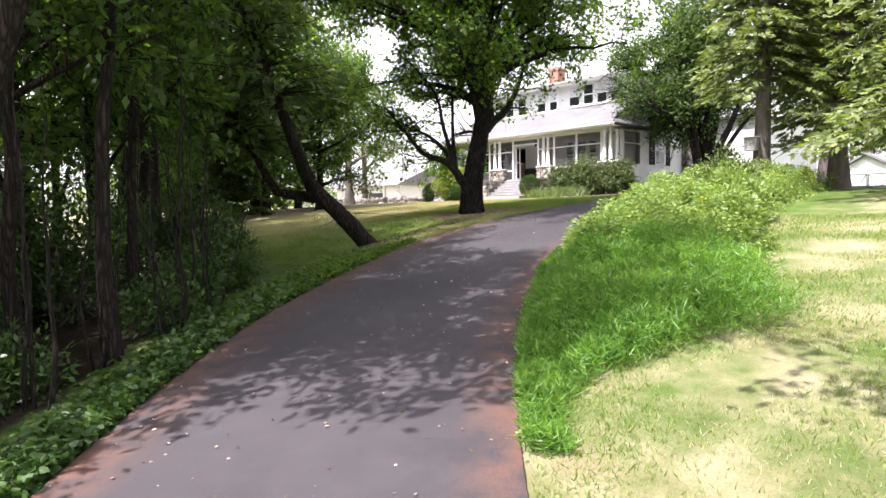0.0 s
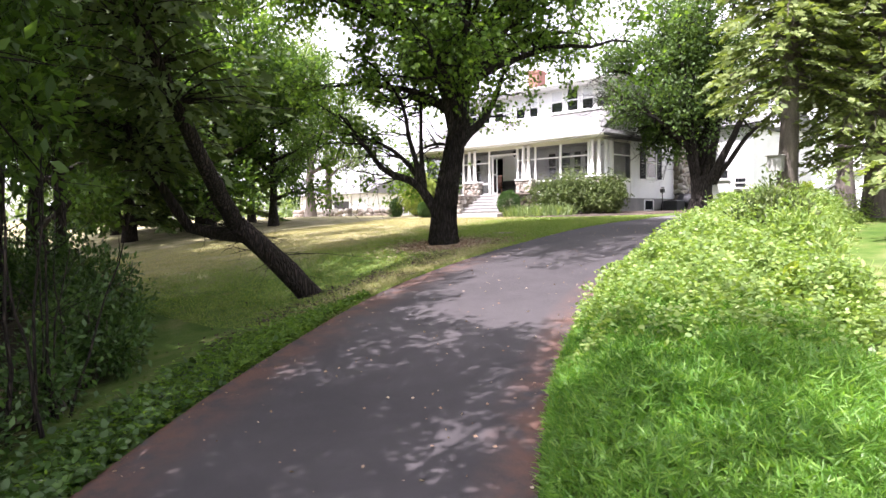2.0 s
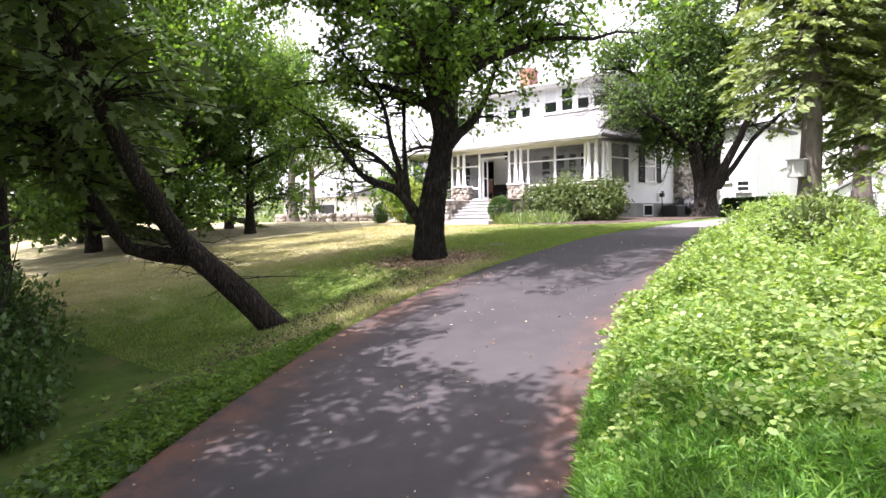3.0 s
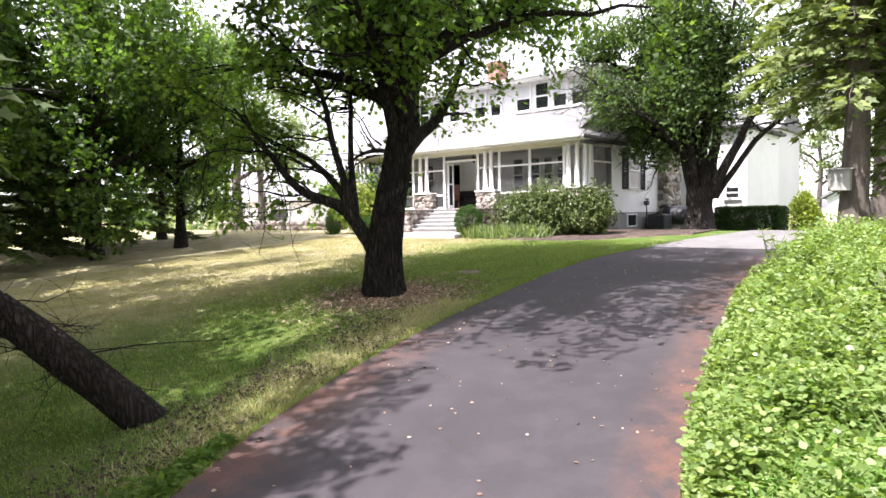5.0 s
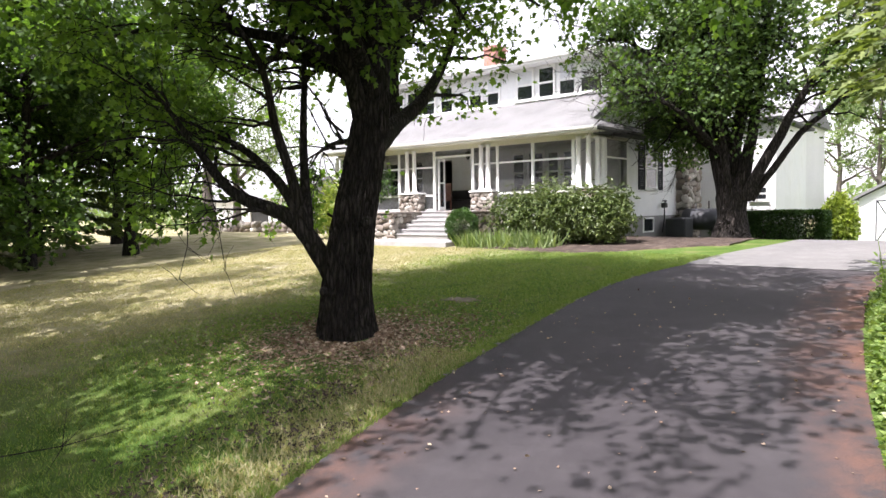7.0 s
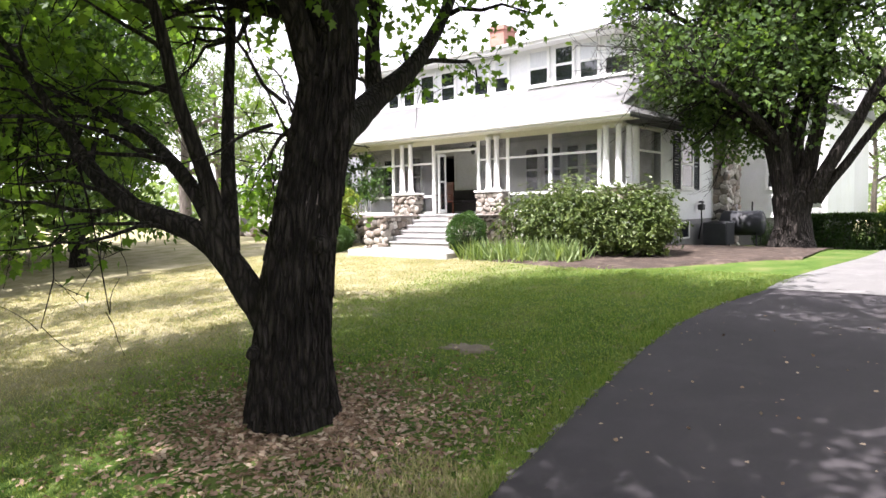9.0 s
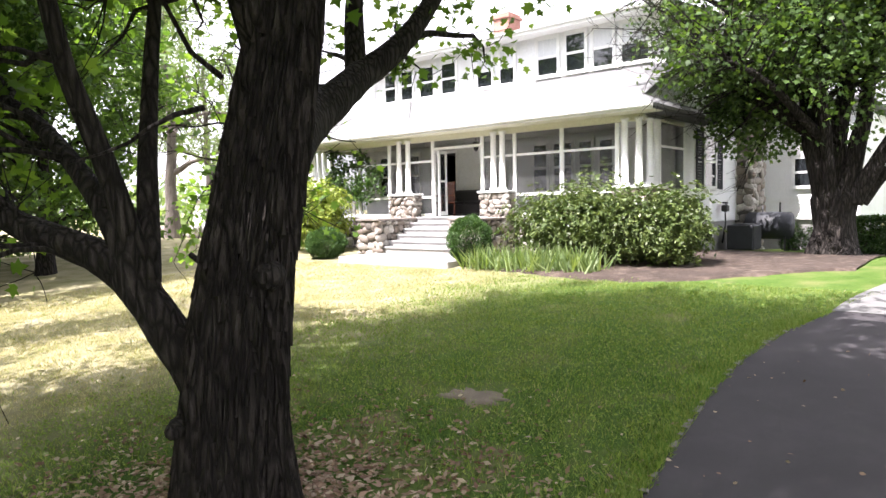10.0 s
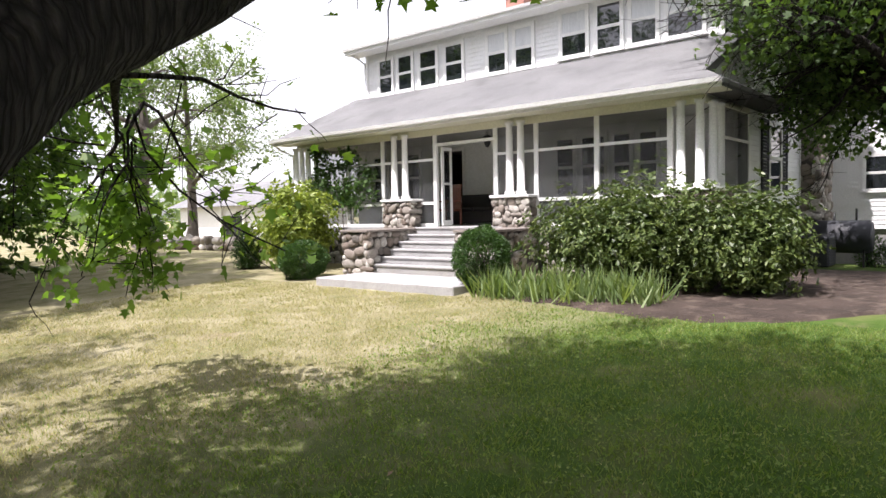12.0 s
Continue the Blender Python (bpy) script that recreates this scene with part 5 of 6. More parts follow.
tt, td = branch_out(upper, upper[:42], rng, 9, 1.5, 8, 0.65, 0.1, 0.45)
part("upper_boughs", tubes("upper_boughs", upper, 8), M_BARK, maple)
P4, d4 = leaf_points(tt, td, 15, rng, 0.2)
P3, d3 = leaf_points(hang_tips, hang_dirs, 9, rng, 0.08)
P, d = np.concatenate([P, P2, P3, P4]), np.concatenate([d, d2, d3, d4])
W = P + np.array(maple.location)
S_, D_ = P @ EAST, P @ AWAY
low_bough = (S_ > -3.2) & (S_ < 0.9) & (D_ > 1.6) & (D_ < 5.4) & (W[:, 2] < 3.6) & (rng.random(len(P)) < 0.85)
ok = ~low_bough & clear_of_drive(W, 4.0) & ~((W[:, 0] > 0.9) & (W[:, 2] < 2.75)) & (W[:, 2] > 0.35)
part("crown", leaves("crown", P[ok], 0.13, MAPLE, rng, d[ok], droop=0.45, spread=0.6), M_LEAF, maple, "green maple leaves")

# the many-stemmed tree by the corner of the house
rng = np.random.default_rng(22)
t2 = thing("shade_tree", (3.65, 2.2, float(gz(3.65, 2.2)) - 0.08), "large many-stemmed shade tree by the house corner", "tree")
base = bend((0, 0, 0), (0, 0.05, 1.7), 6, rng, 0.03)
stems = []
for e, r in (((-1.3, 0.2, 7.5), 0.26), ((-0.9, -0.6, 10.5), 0.24), ((0.1, 0.5, 11.5), 0.28), ((1.3, 0.3, 9.5), 0.24), ((3.4, -0.5, 6.4), 0.2), ((4.4, 0.4, 5.4), 0.12), ((-0.3, -1.6, 8.0), 0.16)):
    m = np.array([e[0] * 0.42, e[1] * 0.35, 3.2])
    a = np.concatenate([bend((e[0] * 0.12, e[1] * 0.12, 1.3), m, 5, rng, 0.06), bend(m, e, 8, rng, 0.08)[1:]])
    stems.append((a, np.linspace(r, 0.03, len(a))))
for pts in (((0, 0, 2.4), (-1.2, -1.0, 4.1), (-2.2, -2.2, 4.9), (-2.8, -2.9, 5.0)), ((0, 0, 3.0), (-1.6, -0.6, 5.4), (-2.8, -1.6, 6.4), (-3.4, -2.1, 6.4)), ((0, 0, 2.2), (-0.9, -0.5, 3.4), (-1.6, -0.6, 4.0), (-2.1, -0.7, 4.2)), ((0, 0, 2.4), (-0.9, -1.4, 3.8), (-1.6, -2.2, 4.4), (-2.0, -2.8, 4.5)), ((0, 0, 2.4), (-1.4, -0.4, 3.6), (-2.2, -0.3, 4.4), (-2.6, 0.1, 4.8)), ((0, 0, 2.2), (-0.6, 0.6, 3.5), (-1.3, 1.1, 3.7), (-2.0, 1.5, 3.1)), ((0, 0, 2.6), (-0.9, -0.2, 4.2), (-1.6, 0.0, 4.0), (-2.1, 0.3, 3.3)), ((0, 0, 2.6), (0.2, 1.0, 4.2), (-0.2, 2.0, 4.6), (-0.6, 2.8, 4.0)), ((0, 0, 2.8), (-0.7, 0.8, 4.6), (-1.2, 1.8, 5.4), (-1.5, 2.6, 5.4))):
    a = np.concatenate([bend(pts[i], pts[i + 1], 5, rng, 0.08)[(1 if i else 0):] for i in range(3)])
    stems.append((a, np.linspace(0.11, 0.02, len(a))))
lines = [(base, [0.66, 0.52, 0.46, 0.44, 0.46, 0.4])] + stems
tips, dirs = branch_out(lines, stems, rng, 18, 2.0, 9, 0.7, 0.15, 0.42)
part("trunk", tubes("trunk", lines, 12, 0.05, rng), M_BARK, t2)
P, d = leaf_points(tips, dirs, 38, rng, 0.24)
# the crown hangs low over the chimney, thins out towards the porch and opens east round the great limb
side, chance = P @ np.array([0.767, 0.642, 0]), rng.random(len(P))
thin = np.where(P[:, 2] > 6.4, 1.0, np.where(side < -2.2, np.where(P[:, 2] > 3.9, 0.14, 0.0), np.where(side < 0.4, np.where(side < -0.8, 0.4, 0.6), np.where(P[:, 2] > 4.4, 0.45, 0.12))))
ok = (P[:, 2] > 2.5) & (side > -4.5 + 0.5 * rng.random(len(P))) & (chance < thin)
part("crown", leaves("crown", P[ok], 0.13, MAPLE, rng, d[ok], droop=0.45), M_LEAF_S, t2)

# the leaning tree at the drive's edge
rng = np.random.default_rng(23)
LX, LY = 4.55, -18.78
ln = thing("leaning_tree", (LX, LY, float(land(np.array(LX), np.array(LY))) - 0.02), "dark forked conifer trunk leaning low over the lawn's edge", "tree")
A = bend((0.12, 0.1, -0.3), (-0.45, -1.55, 1.5), 8, rng, 0.03, 0.02)
B = np.concatenate([bend(A[-1], (0.6, -2.9, 3.0), 7, rng, 0.04, -0.02), bend((0.6, -2.9, 3.0), (1.2, -4.2, 5.2), 5, rng, 0.04)[1:]])
C2 = np.concatenate([bend(A[-2], (-1.3, -2.1, 1.45), 4, rng, 0.03, -0.04), bend((-1.3, -2.1, 1.45), (-1.5, -3.2, 3.4), 6, rng, 0.05)[1:]])
lines = [(A, np.linspace(0.25, 0.2, 8)), (B, np.linspace(0.18, 0.09, len(B))), (C2, np.linspace(0.15, 0.06, len(C2)))]
lines[0][1][0] = 0.32
P, Dn = [], []
for src in (B, C2):
    for k in range(80):
        q = src[rng.integers(len(src) * 2 // 3, len(src))]
        a = rng.uniform(0, 2 * math.pi)
        L = rng.uniform(0.7, 2.0)
        e = q + np.array([math.cos(a) * L, math.sin(a) * L, rng.uniform(-0.2, 0.7)])
        b = bend(q, e, 6, rng, 0.15, 0.05)
        lines.append((b, np.linspace(0.022, 0.005, 6)))
        if k % 3 == 0:
            continue
        for _ in range(22):
            f = rng.uniform(0.3, 1)
            P.append(b[int(f * 5)] + rng.normal(size=3) * 0.16), Dn.append((math.cos(a), math.sin(a), -0.2))
for k in range(44):
    q = A[rng.integers(3, 8)]
    e = q + np.array([rng.normal() * 0.5, rng.normal() * 0.6, rng.uniform(-0.3, 0.35)])
    b = bend(q, e, 5, rng, 0.2)
    lines.append((b, np.linspace(0.012, 0.003, 5)))
    for _ in range(4):
        lines.append((bend(b[3], b[3] + rng.normal(size=3) * 0.2, 3, rng, 0.2), [0.004, 0.003, 0.002]))
part("trunk", tubes("trunk", lines, 10, 0.04, rng), M_BARK_D, ln)
P = np.array(P)
ok = clear_of_drive(P + np.array(ln.location)) & (P[:, 2] > 2.4)
part("crown", leaves("crown", P[ok], 0.3, SPRAY, rng, np.array(Dn)[ok], spread=0.4), M_NEEDLE_D, ln)

# conifers east of the drive
ca = conifer("spruce_tree", (9.95, -6.6), 12, 2.9, "spruce with drooping pale green boughs beside the drive", 31, M_NEEDLE, r=0.30, low=3.9, tiers=34, per=9, size=0.26, droop=0.36, group="spruces by the drive")
cb = conifer("spruce_tree", (11.6, -4.6), 13, 3.2, "spruce with drooping pale green boughs beside the drive", 32, M_NEEDLE, r=0.3, low=2.2, tiers=34, per=9, size=0.27, droop=0.4, group="spruces by the drive")
cc = conifer("spruce_tree", (9.4, 1.5), 14, 3.0, "grey-green spruce with dead lower twigs", 33, M_NEEDLE_B, r=0.3, low=4.4, tiers=32, per=9, size=0.28, droop=0.3, group="spruces by the drive", bare=6.5)
conifer("spruce_tree", (15.6, -9.0), 13, 3.6, "spruce with drooping pale green boughs above the bank", 34, M_NEEDLE, r=0.3, low=2.4, tiers=32, per=9, size=0.28, droop=0.4, group="spruces by the drive")
conifer("spruce_tree", (14.2, -2.5), 12, 3.2, "spruce standing before the shed", 35, M_NEEDLE, r=0.28, low=3.0, tiers=24, per=8, size=0.3, droop=0.4, group="spruces by the drive")
bb = thing("nest_box", (9.72, -6.93, 1.05), "weathered grey nest box on the spruce trunk", "nest box")
part("box", boxes((-0.2, 0.2, -0.12, 0.12, 0, 0.42), bev=0.01), M_GREYB, bb)
part("lid", boxes((-0.24, 0.24, -0.17, 0.14, 0.421, 0.45), bev=0.008), M_GREYB, bb)

leaf_tree("woodland_tree", (9.9, -29.4), 12.5, 3.1, "tall tree leaning over the drive", 190, M_BARK_D, M_LEAF_D, 0.2, 12, 6, 6, 20, 0.2, KITE, 0.5, (2.2, 2.4), group="wood edge trees")
for i, (x, y) in enumerate([(-0.4, -23.4), (-3.4, -21.8), (-6.6, -20.4)]):
    leaf_tree("woodland_tree", (x, y), 13.5, 4.4, "tall broad-leaved tree at the lawn's south edge", 180 + i, M_BARK_D, M_LEAF_D, 0.2, 13, 6, 8, 26, 0.2, KITE, 0.3, group="wood edge trees")

leaf_tree("roadside_maple", (21.6, -27.2), 10, 4.3, "young maple with overhanging leafy boughs beside the bank", 191, M_BARK, M_LEAF, 0.14, 14, 6, 7, 14, 0.14, MAPLE, 0.22)
rng = np.random.default_rng(66)
for i in range(24):
    x = rng.uniform(6.4, 11.2)
    y = -23.4 - (x - 6.8) * 1.1 - rng.uniform(0.4, 1.6) + 0.3
    h = rng.uniform(1.8, 4.6)
    sp = thing("bare_sapling", (x, y, float(land(np.array(x), np.array(y))) - 0.05), "thin bare sapling at the wood's edge", "sapling", "bare saplings")
    e = np.array([rng.normal() * 0.4, rng.normal() * 0.4, h])
    st = bend((0, 0, 0), e, 8, rng, 0.12)
    part("stem", tubes("stem", [(st, np.linspace(rng.uniform(0.014, 0.035), 0.006, 8))], 5), M_BARK_D, sp)
    for j in range(3):
        q = st[3 + j]
        part("twig", tubes("twig", [(bend(q, q + np.array([rng.normal() * 0.35, rng.normal() * 0.35, 0.4]), 5, rng, 0.15), np.linspace(0.008, 0.003, 5))], 4), M_BARK_D, sp)

# dark wood west of the drive
# the trees south of y -34 are out of view, added to shade the wood
WOOD = [(9.35, -26.95, 8.5, 1.9, 0.115), (7.2, -27.6, 9, 2.4, 0.12), (5.6, -25.4, 8, 2.3, 0.11), (3.2, -26.6, 10, 2.8, 0.16), (0.6, -24.6, 9, 2.8, 0.14), (-2.2, -26.5, 11, 3.2, 0.18), (-5.5, -24.0, 10, 3.0, 0.16), (-8.5, -26.0, 11, 3.4, 0.2), (8.6, -30.4, 9, 2.4, 0.12), (8.4, -34.4, 9, 2.8, 0.15), (4.6, -35.0, 10, 3.2, 0.16), (0.4, -35.2, 11, 3.4, 0.18), (-4.0, -36.0, 11, 3.4, 0.18), (6.6, -31.5, 11, 3.2, 0.16), (1.5, -31.0, 12, 3.6, 0.2), (-4, -31, 12, 3.6, 0.2)]
for i, (x, y, h, c, r) in enumerate(WOOD):
    leaf_tree("woodland_tree", (x, y), h + 4.5, c * 1.15, "slender broad-leaved tree in the dark wood edge", 100 + i, M_BARK_D, M_LEAF_D, r, 13, 6, 8, 9 if x > 6.5 else 16, 0.2, KITE, (0.3 if x > 4.5 else 0.16) if i else 0.33, group="wood edge trees")
for i, (x, y, a, b, h) in enumerate([(8.2, -25.8, 0.9, 0.8, 1.1), (6.8, -24.5, 1.0, 0.9, 1.3), (5.4, -23.5, 1.1, 0.9, 1.5), (9.4, -28.2, 0.8, 0.8, 1.1), (3.4, -22.9, 1.3, 1.0, 2.1), (1.2, -22.6, 1.3, 1.0, 2.0), (-1.6, -23.0, 1.4, 1.0, 2.2), (-4.8, -22.4, 1.5, 1.1, 2.2), (4.9, -26.2, 1.3, 1.2, 3.0), (3.2, -24.9, 1.4, 1.2, 3.0), (10.9, -29.9, 0.9, 0.8, 1.0), (5.6, -28.6, 1.5, 1.3, 3.6), (3.6, -27.2, 1.5, 1.3, 3.6), (7.4, -31.2, 1.4, 1.2, 3.4), (6.4, -30.4, 1.8, 1.5, 4.2), (3.2, -29.6, 1.8, 1.5, 4.2), (9.4, -33.0, 1.5, 1.3, 3.6)]):
    shrub("thicket_shrub", (x, y), (a, b, h), "dark tangled shrub at the wood's edge", 150 + i, M_IVY, (1500 if x > 6 else 4500) if i < 11 else 13000, 0.11, KITE, 8, group="wood edge shrubs", shell=1.0)

# the tall trees closing the lawn's west side
for i, (x, y, h, w) in enumerate([(-16.5, -14.5, 13, 4.2), (-19.5, -9.5, 13, 4.4), (-23.5, -12.5, 13, 4.4)]):
    conifer("hemlock_tree", (x, y), h, w, "dark spreading hemlock at the lawn's edge", 200 + i, M_NEEDLE_D, M_BARK_D, 0.3, 1.1, 26, 9, 0.36, 0.16, "hemlocks by the lawn")
for i, (x, y, h, c) in enumerate([(-14.5, -8.0, 9, 3.2), (-21, -5.5, 10, 3.4), (-17.5, -18.0, 12, 4.0), (-14.6, -11.4, 12, 4.4), (-13.4, -19.0, 12, 4.4)]):
    leaf_tree("lawn_maple", (x, y), h, c, "leafy tree at the edge of the lawn", 220 + i, M_BARK, M_LEAF_D, 0.22, 15 if i > 2 else 12, 7, 8, 26, 0.2, MAPLE if i > 2 else KITE, 0.12 if i > 2 else 0.16, group="lawn edge trees")
# the bright, hazy look of these trees comes from the paler leaf colour
leaf_tree("pale_tree", (-25.0, 1.6), 12, 4.0, "tree beyond the lawn with sunlit paleness in its leaf colour", 230, M_BARK_C, M_LEAF_P, 0.34, 11, 6, 7, 22, 0.2, KITE, 0.3, group="pale trees beyond")
leaf_tree("pale_tree", (-29.0, 6.0), 11, 4.0, "tree beyond the lawn with sunlit paleness in its leaf colour", 231, M_BARK_C, M_LEAF_P, 0.3, 11, 6, 7, 20, 0.2, KITE, 0.3, group="pale trees beyond")
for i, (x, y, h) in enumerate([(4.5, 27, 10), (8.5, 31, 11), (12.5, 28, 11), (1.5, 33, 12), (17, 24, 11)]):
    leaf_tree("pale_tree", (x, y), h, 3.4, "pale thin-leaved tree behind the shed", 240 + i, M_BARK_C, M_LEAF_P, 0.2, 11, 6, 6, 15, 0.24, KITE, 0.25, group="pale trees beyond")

# far woods all round, past the fields
rng = np.random.default_rng(60)
P = []
for k in range(150):
    a = rng.uniform(0, 2 * math.pi)
    d = rng.uniform(75, 110)
    c = np.array([math.cos(a) * d - 2, math.sin(a) * d - 10, 0])
    h = rng.uniform(5, 9)
    u = rng.normal(size=(260, 3))
    u /= np.linalg.norm(u, axis=1)[:, None]
    P.append(c + np.array([0, 0, h * 0.5 - 1.5]) + u * np.array([5, 5, h * 0.5]) * rng.uniform(0.6, 1.05, 260)[:, None])
P = np.concatenate(P)
tagged(part("far_woods", leaves("far_woods", P, 1.1, OVAL, rng), M_LEAF_P), "line of distant trees with haze in their leaf colour", "woods", kind="stuff")

# ---- shrubs round the house ----
shrub("rhododendron", (-0.35, -1.75), (2.55, 1.05, 2.15), "broad rhododendron with yellowing leaves before the porch", 301, M_RHODO, 68000, 0.085, LONG * np.array([1.5, 1]), 30, stems=30, shell=1.0, whorl=7, rough=0.85)
shrub("rhododendron", (1.3, -1.5), (0.8, 0.9, 1.85), "broad rhododendron with yellowing leaves at the porch corner", 302, M_RHODO, 21000, 0.085, LONG * np.array([1.5, 1]), 10, shell=1.0, whorl=7, rough=0.8)
shrub("yellow_shrub", (-10.2, -1.6), (1.95, 1.1, 2.55), "tall yellow-green shrub against the porch", 303, M_YELLOW, 26000, 0.11, LONG * np.array([1.5, 1]), 14, shell=0.7, whorl=7, rough=0.45)
shrub("boxwood", (-2.95, -3.0), (0.52, 0.5, 1.34), "round clipped dark green boxwood by the steps", 304, M_BOX, 15000, 0.05, OVAL, 1, shell=0.25)
shrub("boxwood", (-8.1, -3.0), (0.62, 0.55, 0.98), "round clipped dark green boxwood by the steps", 305, M_BOX, 15000, 0.05, OVAL, 1, shell=0.25)
shrub("boxwood", (-11.6, -2.2), (0.6, 0.5, 1.2), "dark green shrub at the porch corner", 306, M_BOX, 6000, 0.06, OVAL, 10)
hd = thing("hedge", (4.55, 5.3, float(gz(4.55, 5.3)) - 0.05), "long clipped dark hedge beside the apron", "hedge")
rng = np.random.default_rng(61)
n = 24000
u = rng.uniform(-1, 1, (n, 3))
f = rng.integers(0, 3, n)
u[np.arange(n), f] = np.sign(u[np.arange(n), f]) * rng.uniform(0.8, 1.04, n)
P = u * np.array([1.15, 0.6, 0.5]) + np.array([0, 0, 0.52])
part("foliage", leaves("foliage", P, 0.09, OVAL, rng, u), M_BOX, hd)
part("woody_frame", tubes("woody_frame", [(bend((x, 0, 0), (x + 0.1, rng.normal() * 0.3, 0.9), 5, rng, 0.2), np.linspace(0.03, 0.01, 5)) for x in np.linspace(-1.1, 1.1, 12)], 6), M_TWIG, hd)
shrub("yellow_shrub", (4.95, 12.5), (0.75, 0.7, 2.2), "yellow-green bush between hedge and shed", 307, M_YELLOW, 5000, 0.16, OVAL, 8)
for i in range(5):
    shrub("low_shrub", (1.6 + 0.55 * i, 7.6 + 0.2 * i), (0.5, 0.45, 0.85), "low dark shrub under the wing", 320 + i, M_BOX, 1800, 0.07, OVAL, 6, stems=5, group="shrubs under the wing")
# iris clump
ir = thing("iris_clump", (-1.3, -3.15, float(gz(-1.3, -3.15))), "clump of pale green iris blades in the bed", "flowers")
rng = np.random.default_rng(62)
n = 900
P = np.c_[rng.uniform(-1.3, 1.7, n), rng.normal(size=n) * 0.22, np.full(n, 0.0)]
P[:, 1] += -0.1 + 0.12 * P[:, 0]
tip = np.c_[rng.normal(size=n) * 0.4, rng.normal(size=n) * 0.4 - 0.1, np.full(n, 1.0)]
part("foliage", leaves("foliage", P, 0.5, np.array([(-0.03, 0), (0.03, 0), (0.025, 0.6), (0, 1.0), (-0.025, 0.6)]), rng, tip, droop=0, spread=0.1), M_IRIS, ir)
# ivy on the west end of the porch
iv = thing("ivy", (-10.3, -0.12, 1.0), "green vine climbing the porch screens", "vine")
k = rng.integers(0, 40, 2600)
cx, cz = rng.uniform(-1.4, 1.6, 40), rng.uniform(0.6, 2.15, 40)
P = np.c_[cx[k] + rng.normal(size=2600) * 0.14, rng.normal(size=2600) * 0.04, cz[k] + rng.normal(size=2600) * 0.12]
P = P[P[:, 2] < 2.25]
part("foliage", leaves("foliage", P, 0.1, MAPLE, rng), M_IVY, iv)
part("woody_frame", tubes("woody_frame", [(bend((rng.uniform(-1.2, 1.2), 0, -1.0), (rng.uniform(-1.4, 1.5), 0, 2.1), 8, rng, 0.25), np.linspace(0.015, 0.005, 8)) for _ in range(9)], 5), M_TWIG, iv)

# ---- weeds on the bank ----
rng = np.random.default_rng(70)


def along_right(n, y0, y1, s0, s1):
    y = rng.uniform(y0, y1, n)
    o = np.argsort(EDGE_R[:, 1])
    x = np.interp(y, EDGE_R[o, 1], EDGE_R[o, 0])
    s = rng.uniform(s0, s1, n)
    return x + s * 0.84, y + s * 0.50


def ground_pts(x, y, dz=0.0):
    return np.c_[x, y, land(x, y) + dz]


# tall bright grass at the near end
x, y = along_right(210000, -26.2, -18.2, 0.03, 3.4)
s, _ = off_edge(x, y, EDGE_R)
wide = 0.35 + 2.4 * smooth01((y + 25.6) / 3.6)
keep = (s > 0.02) & (s < wide * (0.75 + 0.4 * rng.random(len(s)))) & (rng.random(len(s)) < smooth01((-18.0 - y) / 2.2) + 0.12)
x, y, s = x[keep], y[keep], s[keep]
lump = np.array([noise.noise(Vector((a * 1.5, b * 1.5, 1.0))) for a, b in zip(x, y)])
hgt = (0.14 + 0.24 * smooth01(s / 0.7) * smooth01((y + 25.8) / 3) + 0.26 * lump).clip(0.05)
P = ground_pts(x, y)
P[:, 2] += rng.uniform(0, 1, len(P)) * hgt * 0.9
tip = np.c_[rng.normal(size=(len(x), 2)) * 0.7, np.full(len(x), 0.6)]
me = leaves("tall_grass", P, 0.115, np.array([(-0.03, 0), (0.03, 0), (0.055, 0.4), (0, 1.0), (-0.055, 0.4)]), rng, tip, droop=0.15, spread=0.3)
tagged(part("tall_grass", me, M_TALL), "lush bright green tall grass on the bank", "grass", kind="stuff")
# leafy weeds further up, in clumps
cl = 560
cx, cy = along_right(cl, -21.5, -6.6, 0.1, 3.3)
ch_ = (0.10 + 0.72 * rng.random(cl) ** 2.0) * (0.55 + 0.45 * smooth01(off_edge(cx, cy, EDGE_R)[0] / 1.5))
k = rng.integers(0, cl, 210000)
x, y = cx[k] + rng.normal(size=210000) * 0.24, cy[k] + rng.normal(size=210000) * 0.24
s, _ = off_edge(x, y, EDGE_R)
keep = s > 0.03
P = ground_pts(x, y)
P[:, 2] += ch_[k] * np.clip(1.15 - (np.hypot(x - cx[k], y - cy[k]) / 0.52) ** 2, 0.05, 1) * rng.uniform(0, 1, 210000) ** 0.35 * 1.2
tip = np.c_[rng.normal(size=(210000, 2)), np.full(210000, 0.2)]
me = leaves("bank_weeds", P[keep], 0.062, OVAL * np.array([1.7, 1]), rng, tip[keep], droop=0.1, spread=0.3)
tagged(part("bank_weeds", me, M_WEED), "leafy green weeds covering the bank", "weeds", kind="stuff")


